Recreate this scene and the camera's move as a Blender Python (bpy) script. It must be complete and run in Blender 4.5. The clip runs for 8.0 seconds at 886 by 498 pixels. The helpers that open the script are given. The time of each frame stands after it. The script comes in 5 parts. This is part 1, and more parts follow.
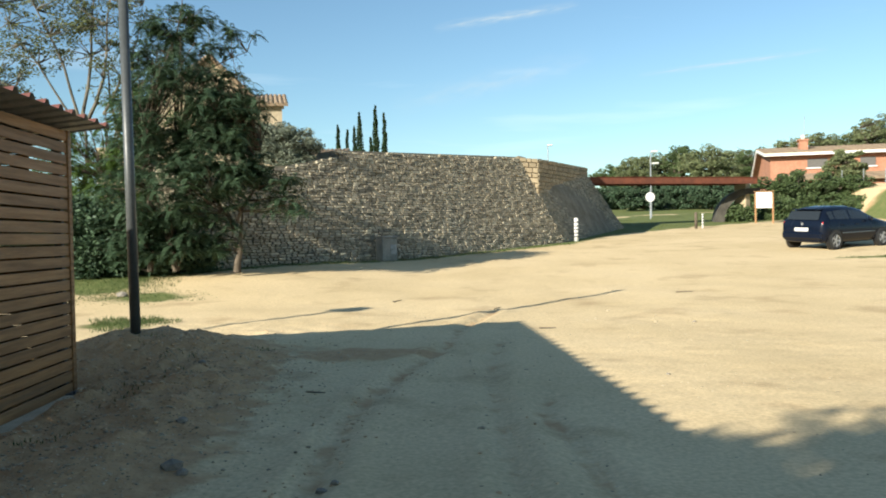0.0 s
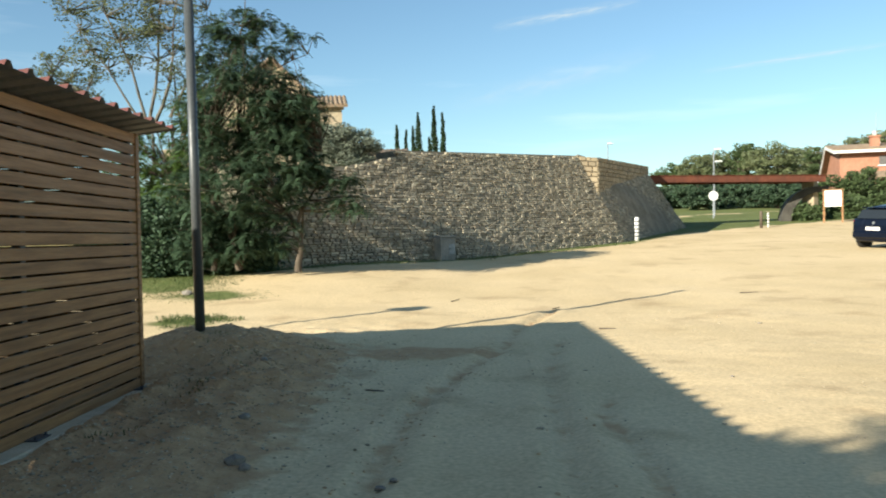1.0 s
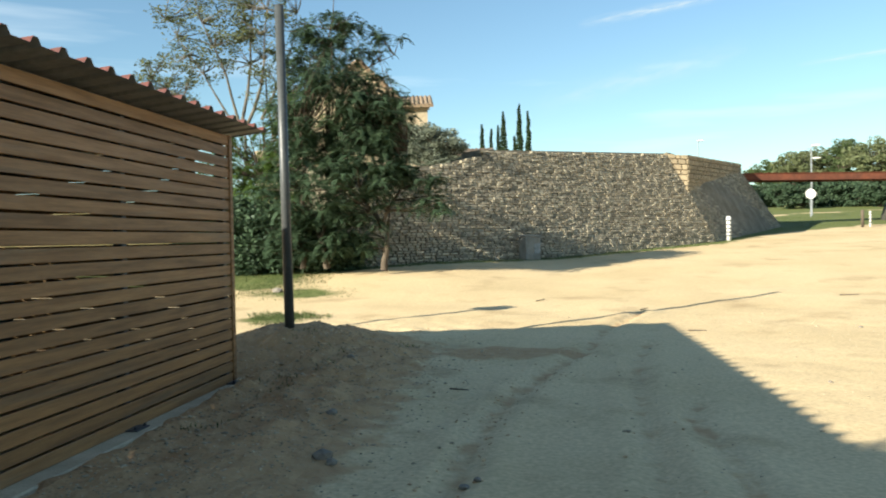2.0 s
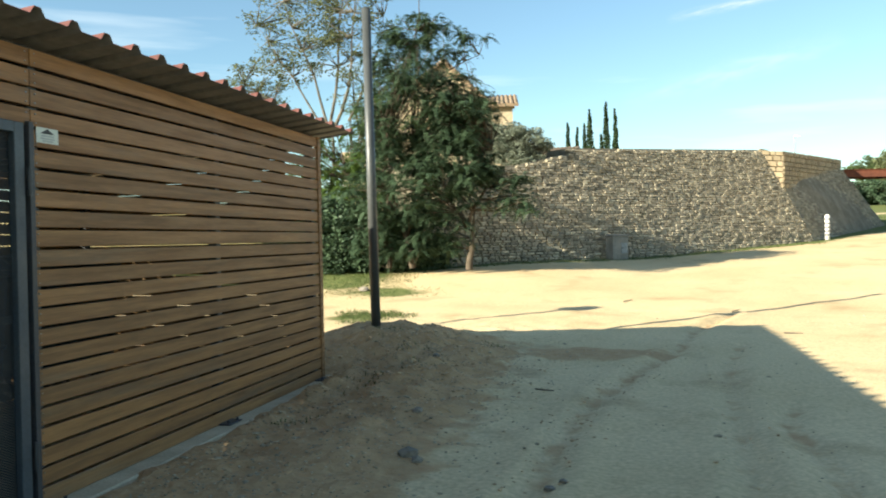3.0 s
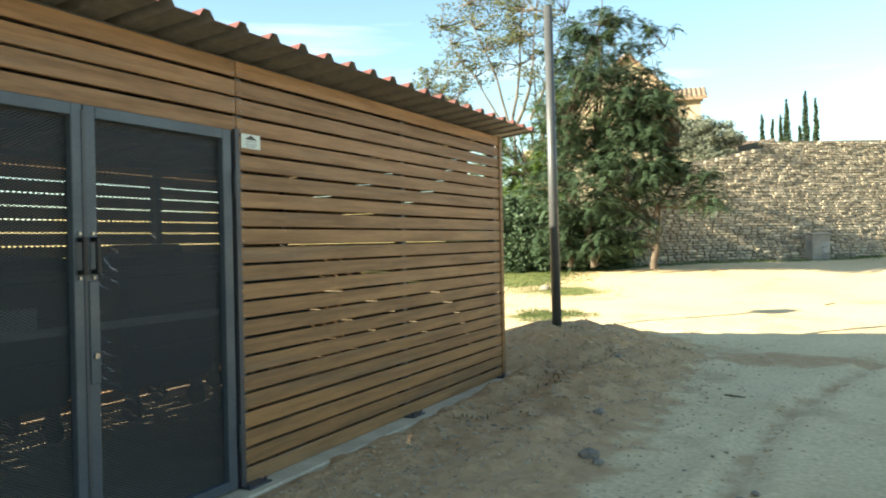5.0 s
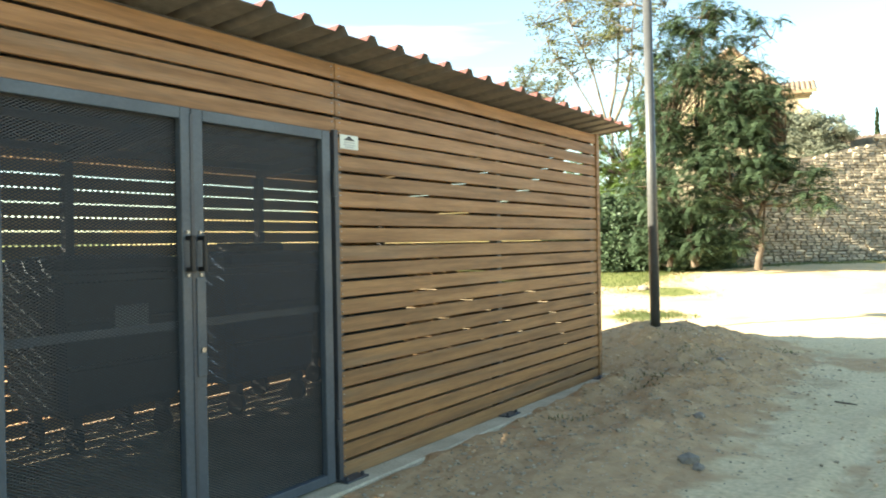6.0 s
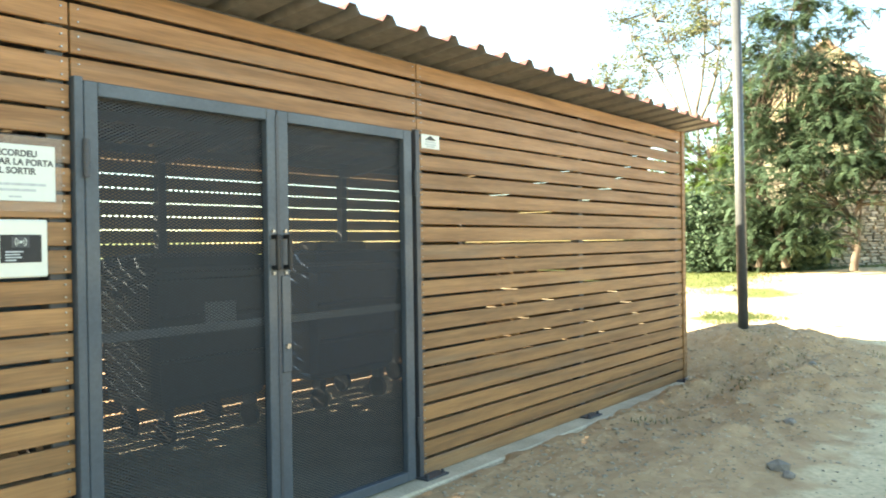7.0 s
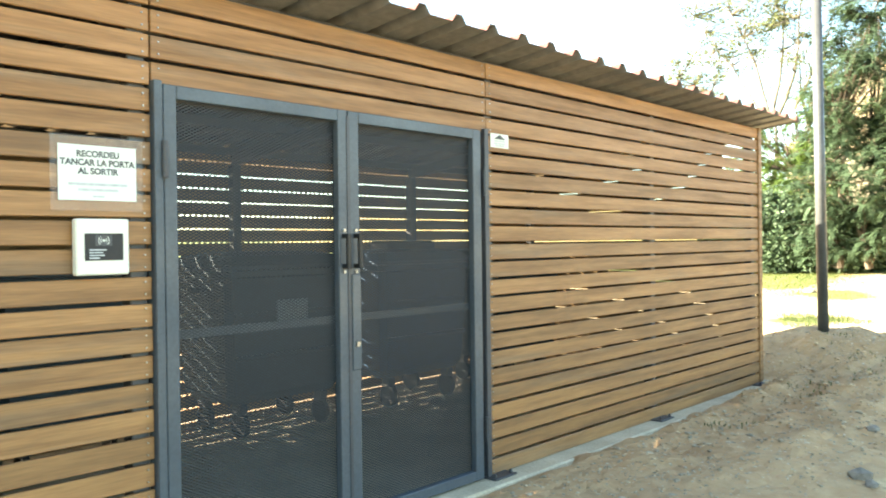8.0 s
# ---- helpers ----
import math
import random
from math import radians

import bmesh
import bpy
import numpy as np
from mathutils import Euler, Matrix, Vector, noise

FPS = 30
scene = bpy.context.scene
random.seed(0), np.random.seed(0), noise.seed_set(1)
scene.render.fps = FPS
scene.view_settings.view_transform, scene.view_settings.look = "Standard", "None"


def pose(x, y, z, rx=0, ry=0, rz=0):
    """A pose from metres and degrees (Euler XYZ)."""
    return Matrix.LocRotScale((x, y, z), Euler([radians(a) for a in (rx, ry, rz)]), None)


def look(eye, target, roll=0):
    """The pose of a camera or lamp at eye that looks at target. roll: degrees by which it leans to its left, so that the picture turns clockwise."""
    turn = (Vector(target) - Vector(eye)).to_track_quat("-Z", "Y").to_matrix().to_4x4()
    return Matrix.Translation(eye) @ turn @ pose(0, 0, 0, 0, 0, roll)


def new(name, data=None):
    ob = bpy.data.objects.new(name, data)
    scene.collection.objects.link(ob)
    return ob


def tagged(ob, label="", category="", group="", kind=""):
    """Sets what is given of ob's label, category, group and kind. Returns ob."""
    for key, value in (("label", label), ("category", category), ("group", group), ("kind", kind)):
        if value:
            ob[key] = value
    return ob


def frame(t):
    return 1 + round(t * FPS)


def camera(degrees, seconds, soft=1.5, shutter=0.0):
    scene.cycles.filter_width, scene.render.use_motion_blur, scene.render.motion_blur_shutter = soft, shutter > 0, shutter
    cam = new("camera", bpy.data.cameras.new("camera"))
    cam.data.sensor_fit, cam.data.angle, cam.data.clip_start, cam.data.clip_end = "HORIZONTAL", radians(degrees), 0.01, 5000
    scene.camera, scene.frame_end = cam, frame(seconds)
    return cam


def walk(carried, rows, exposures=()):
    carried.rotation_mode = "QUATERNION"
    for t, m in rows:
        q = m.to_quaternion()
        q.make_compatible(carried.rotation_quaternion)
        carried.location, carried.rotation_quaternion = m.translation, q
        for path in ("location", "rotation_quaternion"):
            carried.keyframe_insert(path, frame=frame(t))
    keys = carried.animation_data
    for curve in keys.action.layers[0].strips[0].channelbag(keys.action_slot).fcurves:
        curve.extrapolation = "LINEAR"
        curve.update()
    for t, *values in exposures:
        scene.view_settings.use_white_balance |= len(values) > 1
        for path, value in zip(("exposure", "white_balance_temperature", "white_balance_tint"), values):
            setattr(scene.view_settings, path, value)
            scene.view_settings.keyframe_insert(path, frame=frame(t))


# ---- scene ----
cam = camera(55.98, 8.0, soft=1.9, shutter=0.4)
# a pan from a fixed stand: seconds, yaw, pitch, roll
TURN = [(0.0, 0.000, -0.831, 1.210), (0.5, 1.577, -0.816, 1.221), (1.0, 4.008, -0.776, 1.218),
        (1.5, 6.867, -0.742, 1.153), (3.0, 15.672, -0.621, 1.170), (3.5, 18.473, -0.579, 1.165),
        (4.0, 21.536, -0.533, 1.189), (4.5, 24.711, -0.509, 1.134), (6.0, 34.607, -0.440, 0.972),
        (6.5, 37.424, -0.436, 0.850), (7.0, 40.140, -0.413, 0.838), (7.5, 42.542, -0.395, 0.792),
        (8.0, 44.869, -0.396, 0.706)]
EYE = 1.5
walk(cam, [(t, pose(0, 0, EYE, 90 + p, r, y)) for t, y, p, r in TURN],
     exposures=[(0.0, 1.12, 6800, 6), (1.5, 1.24, 6900, 6), (3.0, 1.60, 7300, 4), (4.5, 2.04, 7700, 5), (6.0, 2.78, 8000, 8), (8.0, 3.66, 8200, 9)])

# ---- light ----
SUN_EL, SUN_AZ = 21.5, 225.0
world = bpy.data.worlds.new("world")
scene.world = world
world.use_nodes = True
wn, wl = world.node_tree.nodes, world.node_tree.links
sky = wn.new("ShaderNodeTexSky")
sky.sky_type, sky.sun_disc = "NISHITA", False
sky.sun_elevation, sky.sun_rotation = radians(SUN_EL), radians(SUN_AZ)
sky.air_density, sky.dust_density, sky.ozone_density = 1.0, 0.3, 2.3
# thin cirrus, drawn out in one direction
wc = wn.new("ShaderNodeTexCoord")
wm = wn.new("ShaderNodeMapping")
wm.inputs["Rotation"].default_value = (0.0, radians(14), 0.0)
wm.inputs["Scale"].default_value = (1.6, 1.6, 16.0)
wnoise = wn.new("ShaderNodeTexNoise")
wnoise.inputs["Scale"].default_value, wnoise.inputs["Detail"].default_value = 1.3, 5.0
wr = wn.new("ShaderNodeValToRGB")
wr.color_ramp.elements[0].position, wr.color_ramp.elements[1].position = 0.57, 0.82
wr.color_ramp.elements[0].color, wr.color_ramp.elements[1].color = (0, 0, 0, 1), (0.35, 0.35, 0.35, 1)
wx = wn.new("ShaderNodeMix")
wx.data_type = "RGBA"
wx.inputs[7].default_value = (8.5, 9.0, 9.6, 1)
wl.new(wc.outputs["Generated"], wm.inputs["Vector"])
wl.new(wm.outputs["Vector"], wnoise.inputs["Vector"])
wl.new(wnoise.outputs["Fac"], wr.inputs["Fac"])
wl.new(wr.outputs["Color"], wx.inputs[0])
wt = wn.new("ShaderNodeMix")
wt.data_type, wt.blend_type = "RGBA", "MULTIPLY"
wt.inputs[0].default_value, wt.inputs[7].default_value = 1.0, (0.86, 1.0, 1.04, 1)
wl.new(sky.outputs["Color"], wt.inputs[6])
wl.new(wt.outputs[2], wx.inputs[6])
bg = wn["Background"]
wl.new(wx.outputs[2], bg.inputs["Color"])
bg.inputs["Strength"].default_value = 0.074
sun_data = bpy.data.lights.new("sun", "SUN")
sun_data.energy, sun_data.angle, sun_data.color = 4.7, radians(0.55), (1.0, 0.955, 0.87)
sun = new("sun", sun_data)
sun_way = Vector((math.sin(radians(SUN_AZ)) * math.cos(radians(SUN_EL)), math.cos(radians(SUN_AZ)) * math.cos(radians(SUN_EL)), math.sin(radians(SUN_EL))))
sun.matrix_world = look(sun_way * 60, (0, 0, 0))


# ---- materials ----
def mat(name, a, b, scale=(1, 1, 1), size=4.0, rough=0.85, metal=0.0, bump=0.3, depth=0.01, fine=40.0, random_=0.0, fac=(0.35, 0.65), space="Object", c=None, csize=0.5, cfac=(0.45, 0.7), spec=0.3, island=False, tones=(0.82, 1.12)):
    """A surface of two colours a and b in noise of the given size, a stain colour c, fine relief, and a shift of tone from piece to piece."""
    m = bpy.data.materials.new(name)
    m.use_nodes = True
    n, l = m.node_tree.nodes, m.node_tree.links
    p = n["Principled BSDF"]
    tc = n.new("ShaderNodeTexCoord")
    mp = n.new("ShaderNodeMapping")
    mp.inputs["Scale"].default_value = scale
    if space == "World":
        g = n.new("ShaderNodeNewGeometry")
        l.new(g.outputs["Position"], mp.inputs["Vector"])
    else:
        l.new(tc.outputs["Object"], mp.inputs["Vector"])
    vec = mp.outputs["Vector"]
    info = n.new("ShaderNodeObjectInfo")
    rnd = info.outputs["Random"]
    if island:
        g2 = n.new("ShaderNodeNewGeometry")
        rnd = g2.outputs["Random Per Island"]
    if random_:
        add = n.new("ShaderNodeVectorMath")
        add.operation = "ADD"
        mul = n.new("ShaderNodeMath")
        mul.operation = "MULTIPLY"
        mul.inputs[1].default_value = 37.0
        l.new(rnd, mul.inputs[0])
        l.new(vec, add.inputs[0])
        l.new(mul.outputs[0], add.inputs[1])
        vec = add.outputs[0]

    def noise_at(sz, det, lo, hi):
        t = n.new("ShaderNodeTexNoise")
        t.inputs["Scale"].default_value, t.inputs["Detail"].default_value = sz, det
        l.new(vec, t.inputs["Vector"])
        r = n.new("ShaderNodeMapRange")
        r.inputs["From Min"].default_value, r.inputs["From Max"].default_value = lo, hi
        l.new(t.outputs["Fac"], r.inputs["Value"])
        return r.outputs["Result"], t.outputs["Fac"]

    def mix(f, x, y, kind="MIX"):
        k = n.new("ShaderNodeMix")
        k.data_type, k.blend_type = "RGBA", kind
        for sock, v in ((k.inputs[0], f), (k.inputs[6], x), (k.inputs[7], y)):
            if isinstance(v, (int, float)):
                sock.default_value = v
            elif isinstance(v, tuple):
                sock.default_value = (*v, 1)
            else:
                l.new(v, sock)
        return k.outputs[2]

    f1, _ = noise_at(size, 6.0, *fac)
    col = mix(f1, a, b)
    if c:
        f2, _ = noise_at(csize, 4.0, *cfac)
        col = mix(f2, col, c)
    f3, raw = noise_at(fine, 4.0, 0.3, 0.7)
    tone = n.new("ShaderNodeMapRange")
    tone.inputs["To Min"].default_value, tone.inputs["To Max"].default_value = tones
    l.new(f3, tone.inputs["Value"])
    val = tone.outputs["Result"]
    if random_:
        tr = n.new("ShaderNodeMapRange")
        tr.inputs["To Min"].default_value, tr.inputs["To Max"].default_value = 1 - random_, 1 + random_
        l.new(rnd, tr.inputs["Value"])
        mm = n.new("ShaderNodeMath")
        mm.operation = "MULTIPLY"
        l.new(val, mm.inputs[0])
        l.new(tr.outputs["Result"], mm.inputs[1])
        val = mm.outputs[0]
    hs = n.new("ShaderNodeHueSaturation")
    l.new(col, hs.inputs["Color"])
    l.new(val, hs.inputs["Value"])
    l.new(hs.outputs["Color"], p.inputs["Base Color"])
    rr = n.new("ShaderNodeMapRange")
    rr.inputs["To Min"].default_value, rr.inputs["To Max"].default_value = max(0.02, rough - 0.08), min(1, rough + 0.08)
    l.new(f1, rr.inputs["Value"])
    l.new(rr.outputs["Result"], p.inputs["Roughness"])
    p.inputs["Metallic"].default_value = metal
    p.inputs["Specular IOR Level"].default_value = spec
    if bump:
        bp = n.new("ShaderNodeBump")
        bp.inputs["Strength"].default_value, bp.inputs["Distance"].default_value = bump, depth
        l.new(raw, bp.inputs["Height"])
        l.new(bp.outputs["Normal"], p.inputs["Normal"])
    return m


def leaf_mat(name, a, b):
    """Thin leaves: two greens by clump, a little light passing through."""
    m = mat(name, a, b, size=0.6, rough=0.6, bump=0.0, fine=3.0, space="World", random_=0.3, island=True, spec=0.25)
    n, l = m.node_tree.nodes, m.node_tree.links
    p = n["Principled BSDF"]
    tr = n.new("ShaderNodeBsdfTranslucent")
    ms = n.new("ShaderNodeMixShader")
    ms.inputs[0].default_value = 0.3
    l.new(p.inputs["Base Color"].links[0].from_socket, tr.inputs["Color"])
    l.new(p.outputs["BSDF"], ms.inputs[1])
    l.new(tr.outputs["BSDF"], ms.inputs[2])
    l.new(ms.outputs[0], n["Material Output"].inputs["Surface"])
    return m


WOOD = mat("larch_boards", (0.325, 0.158, 0.057), (0.215, 0.103, 0.038), scale=(0.5, 9, 9), size=2.5, rough=0.56, spec=0.4, bump=0.25, depth=0.003, fine=14, random_=0.16, c=(0.19, 0.12, 0.066), csize=1.2, cfac=(0.55, 0.8))
WOOD_BACK = mat("larch_boards_back", (0.27, 0.16, 0.07), (0.19, 0.11, 0.048), scale=(0.5, 9, 9), size=2.5, rough=0.7, bump=0.25, depth=0.003, fine=14, random_=0.16)
STEEL = mat("grey_painted_steel", (0.058, 0.074, 0.086), (0.046, 0.06, 0.072), size=3, rough=0.45, bump=0.05, fine=60, spec=0.5)
STEEL_DARK = mat("dark_steel", (0.035, 0.04, 0.045), (0.05, 0.05, 0.055), size=6, rough=0.5, bump=0.1, fine=60, spec=0.5)
CHROME = mat("screw_steel", (0.38, 0.37, 0.34), (0.3, 0.3, 0.29), rough=0.35, metal=1.0, bump=0)
BLACK = mat("black_plastic", (0.012, 0.012, 0.013), (0.02, 0.02, 0.02), rough=0.45, bump=0.05)
ROOF_RED = mat("red_coated_sheet", (0.18, 0.068, 0.055), (0.13, 0.055, 0.045), size=2, rough=0.5, bump=0.08, fine=20)
ROOF_UNDER = mat("grey_sheet_underside", (0.22, 0.205, 0.185), (0.165, 0.155, 0.14), size=1.5, rough=0.6, bump=0.08, fine=20)
CONCRETE = mat("concrete", (0.56, 0.465, 0.325), (0.44, 0.36, 0.245), size=3, rough=0.9, bump=0.4, depth=0.006, fine=50, space="World")
BIN = mat("dark_green_bin_plastic", (0.016, 0.033, 0.045), (0.021, 0.041, 0.054), size=3, rough=0.5, bump=0.08, fine=30, spec=0.4)
BIN_BLUE = mat("blue_bin_plastic", (0.012, 0.048, 0.105), (0.015, 0.056, 0.12), size=3, rough=0.45, bump=0.08, fine=30, spec=0.4)
POLE = mat("dark_grey_pole_paint", (0.065, 0.07, 0.07), (0.05, 0.055, 0.055), size=5, rough=0.45, bump=0.03, fine=30, spec=0.5)
GALV = mat("galvanised_steel", (0.30, 0.32, 0.33), (0.22, 0.235, 0.245), size=5, rough=0.5, metal=0.4, bump=0.05, fine=30, spec=0.5)
PAPER = mat("white_paper", (0.64, 0.67, 0.59), (0.61, 0.64, 0.565), size=4, rough=0.6, bump=0.0, tones=(0.98, 1.01))
PLASTIC_CREAM = mat("cream_plastic", (0.66, 0.65, 0.55), (0.64, 0.63, 0.535), rough=0.4, bump=0.0, tones=(0.98, 1.01))
INK = mat("grey_ink", (0.06, 0.06, 0.06), (0.08, 0.08, 0.08), rough=0.7, bump=0)
INK_PALE = mat("pale_ink", (0.40, 0.43, 0.42), (0.44, 0.47, 0.46), rough=0.7, bump=0)
STONE = mat("rubble_stone", (0.41, 0.355, 0.26), (0.27, 0.235, 0.175), size=2.2, rough=0.92, bump=0.7, depth=0.03, fine=14, random_=0.30, space="World", island=True, c=(0.27, 0.245, 0.175), csize=0.3, cfac=(0.52, 0.8))
STONE_PART = mat("rubble_stone_single", (0.41, 0.355, 0.26), (0.27, 0.235, 0.175), size=2.2, rough=0.92, bump=0.7, depth=0.03, fine=14, random_=0.30, space="World", c=(0.27, 0.245, 0.175), csize=0.3, cfac=(0.52, 0.8))
MORTAR = mat("lime_mortar", (0.25, 0.215, 0.155), (0.17, 0.145, 0.105), size=1.5, rough=0.95, bump=0.6, depth=0.03, fine=10, space="World")
ASHLAR = mat("sandstone_ashlar", (0.38, 0.30, 0.195), (0.29, 0.235, 0.155), size=2.0, rough=0.9, bump=0.5, depth=0.02, fine=12, random_=0.18, space="World", island=True)
CORTEN = mat("weathering_steel", (0.17, 0.055, 0.03), (0.11, 0.04, 0.025), size=2, rough=0.85, bump=0.2, fine=12, space="World")
RENDER_WALL = mat("ochre_render", (0.40, 0.325, 0.22), (0.33, 0.265, 0.175), size=0.8, rough=0.9, bump=0.3, fine=6, space="World")
BRICK_WALL = mat("salmon_brick_face", (0.40, 0.19, 0.12), (0.34, 0.16, 0.10), size=1.5, rough=0.9, bump=0.2, fine=10, space="World")
WHITE = mat("white_paint", (0.72, 0.70, 0.66), (0.66, 0.64, 0.60), rough=0.6, bump=0.05)
TILE = mat("terracotta_tile", (0.30, 0.215, 0.14), (0.23, 0.17, 0.115), size=3, rough=0.9, bump=0.2, fine=10, space="World", random_=0.12, island=True)
BARK = mat("grey_bark", (0.12, 0.095, 0.07), (0.07, 0.055, 0.04), scale=(1, 1, 0.3), size=6, rough=0.95, bump=0.6, depth=0.02, fine=20)
BARK_PALE = mat("pale_bark", (0.16, 0.14, 0.11), (0.10, 0.09, 0.07), scale=(1, 1, 0.3), size=6, rough=0.95, bump=0.5, depth=0.02, fine=20)
LEAF = leaf_mat("dark_leaf", (0.044, 0.082, 0.046), (0.078, 0.122, 0.066))
LEAF_LIGHT = leaf_mat("fresh_leaf", (0.075, 0.13, 0.03), (0.10, 0.16, 0.04))
LEAF_OLIVE = leaf_mat("olive_leaf", (0.15, 0.175, 0.125), (0.21, 0.235, 0.175))
LEAF_CYPRESS = leaf_mat("cypress_leaf", (0.03, 0.055, 0.025), (0.045, 0.075, 0.03))
LEAF_PINE = leaf_mat("pine_leaf", (0.13, 0.16, 0.075), (0.18, 0.195, 0.095))
LEAF_DRY = leaf_mat("sparse_leaf", (0.09, 0.11, 0.045), (0.12, 0.13, 0.06))
LEAF_HEDGE = leaf_mat("hedge_leaf", (0.065, 0.10, 0.038), (0.095, 0.13, 0.052))
GRASS = leaf_mat("grass_blade", (0.055, 0.095, 0.026), (0.11, 0.13, 0.045))
CAR_PAINT = mat("dark_blue_car_paint", (0.004, 0.007, 0.015), (0.005, 0.008, 0.017), rough=0.2, bump=0, spec=0.2)
RUBBER = mat("tyre_rubber", (0.02, 0.02, 0.02), (0.03, 0.03, 0.028), rough=0.85, bump=0.1)
ALLOY = mat("alloy_rim", (0.42, 0.43, 0.44), (0.36, 0.37, 0.38), rough=0.4, metal=0.7, bump=0)
CAR_GLASS = mat("tinted_glass", (0.02, 0.025, 0.03), (0.02, 0.025, 0.03), rough=0.06, bump=0, spec=0.4)
LAMP_RED = mat("tail_lamp_red", (0.35, 0.02, 0.02), (0.3, 0.02, 0.02), rough=0.2, bump=0, spec=0.6)
SHUTTER = mat("grey_shutter", (0.13, 0.12, 0.11), (0.10, 0.095, 0.09), scale=(1, 1, 12), size=3, rough=0.7, bump=0.2)


def mesh_screen():
    """Expanded metal: a diamond lattice of grey strands with real holes."""
    m = bpy.data.materials.new("expanded_metal")
    m.use_nodes = True
    n, l = m.node_tree.nodes, m.node_tree.links
    p = n["Principled BSDF"]
    p.inputs["Base Color"].default_value, p.inputs["Roughness"].default_value = (0.014, 0.019, 0.023, 1), 0.6
    tc = n.new("ShaderNodeTexCoord")
    sp = n.new("ShaderNodeSeparateXYZ")
    l.new(tc.outputs["Object"], sp.inputs[0])

    def op(kind, x, y):
        k = n.new("ShaderNodeMath")
        k.operation = kind
        for i, v in enumerate((x, y)):
            if isinstance(v, float):
                k.inputs[i].default_value = v
            elif v is not None:
                l.new(v, k.inputs[i])
        return k.outputs[0]
    u, v = op("MULTIPLY", sp.outputs["X"], 34.0), op("MULTIPLY", sp.outputs["Z"], 68.0)
    fa = op("PINGPONG", op("ADD", u, v), 0.5)
    fb = op("PINGPONG", op("SUBTRACT", u, v), 0.5)
    near = op("MINIMUM", fa, fb)
    strand = op("LESS_THAN", near, 0.17)
    tr = n.new("ShaderNodeBsdfTransparent")
    ms = n.new("ShaderNodeMixShader")
    l.new(strand, ms.inputs[0])
    l.new(tr.outputs[0], ms.inputs[1])
    l.new(p.outputs[0], ms.inputs[2])
    l.new(ms.outputs[0], n["Material Output"].inputs["Surface"])
    return m


MESH = mesh_screen()


# ---- building blocks ----
def thing(name, label, category, m=None, group="", kind=""):
    ob = new(name)
    ob.empty_display_size = 0.1
    if m is not None:
        ob.matrix_world = m
    return tagged(ob, label, category, group, kind)


def part(name, bm, material, parent=None, label="", smooth=False):
    me = bpy.data.meshes.new(name)
    bm.to_mesh(me)
    bm.free()
    return place(name, me, material, parent, label, smooth)


def place(name, me, material, parent=None, label="", smooth=False, m=None):
    if material is not None and not me.materials:
        me.materials.append(material)
    if smooth:
        for f in me.polygons:
            f.use_smooth = True
    ob = new(name, me)
    if parent is not None:
        ob.parent = parent
    if m is not None:
        ob.matrix_local = m
    if label:
        ob["label"] = label
    return ob


def box(bm, x0, x1, y0, y1, z0, z1, bevel=0.0, m=None):
    r = bmesh.ops.create_cube(bm, size=1.0, matrix=Matrix.Translation(((x0 + x1) / 2, (y0 + y1) / 2, (z0 + z1) / 2)) @ Matrix.Diagonal((abs(x1 - x0), abs(y1 - y0), abs(z1 - z0), 1)))
    vs = r["verts"]
    if bevel:
        es = list({e for v in vs for e in v.link_edges})
        g = bmesh.ops.bevel(bm, geom=es, offset=bevel, segments=1, affect="EDGES", profile=0.5)
        vs = list({v for f in g["faces"] for v in f.verts} | {v for v in vs if v.is_valid})
    if m is not None:
        bmesh.ops.transform(bm, matrix=m, verts=vs)
    return vs


def boxed(*a, **k):
    bm = bmesh.new()
    box(bm, *a, **k)
    return bm


def rod(bm, p, q, r0, r1=None, seg=8, caps=True):
    p, q = Vector(p), Vector(q)
    d = q - p
    m = Matrix.Translation((p + q) / 2) @ d.to_track_quat("Z", "Y").to_matrix().to_4x4()
    return bmesh.ops.create_cone(bm, cap_ends=caps, segments=seg, radius1=r0, radius2=r0 if r1 is None else r1, depth=d.length, matrix=m)["verts"]


def rodded(*a, **k):
    bm = bmesh.new()
    rod(bm, *a, **k)
    return bm


def loft(bm, rings, closed=True, caps=True):
    """Skin a row of rings of equal length."""
    vs = [[bm.verts.new(p) for p in ring] for ring in rings]
    n = len(rings[0])
    for a, b in zip(vs, vs[1:]):
        for i in range(n if closed else n - 1):
            bm.faces.new((a[i], a[(i + 1) % n], b[(i + 1) % n], b[i]))
    if caps:
        bm.faces.new(vs[0][::-1])
        bm.faces.new(vs[-1])
    bmesh.ops.recalc_face_normals(bm, faces=bm.faces[:])
    return vs


def prism(bm, pts, d):
    """A polygon pts pushed out along d."""
    d = Vector(d)
    loft(bm, [[Vector(p) for p in pts], [Vector(p) + d for p in pts]])


def mesh_of(name, verts, faces):
    me = bpy.data.meshes.new(name)
    me.from_pydata(verts if isinstance(verts, list) else verts.tolist(), [], faces if isinstance(faces, list) else faces.tolist())
    me.update()
    return me


def smooth_step(a, b, x):
    t = np.clip((x - a) / (b - a), 0, 1)
    return t * t * (3 - 2 * t)

# ---- ground ----


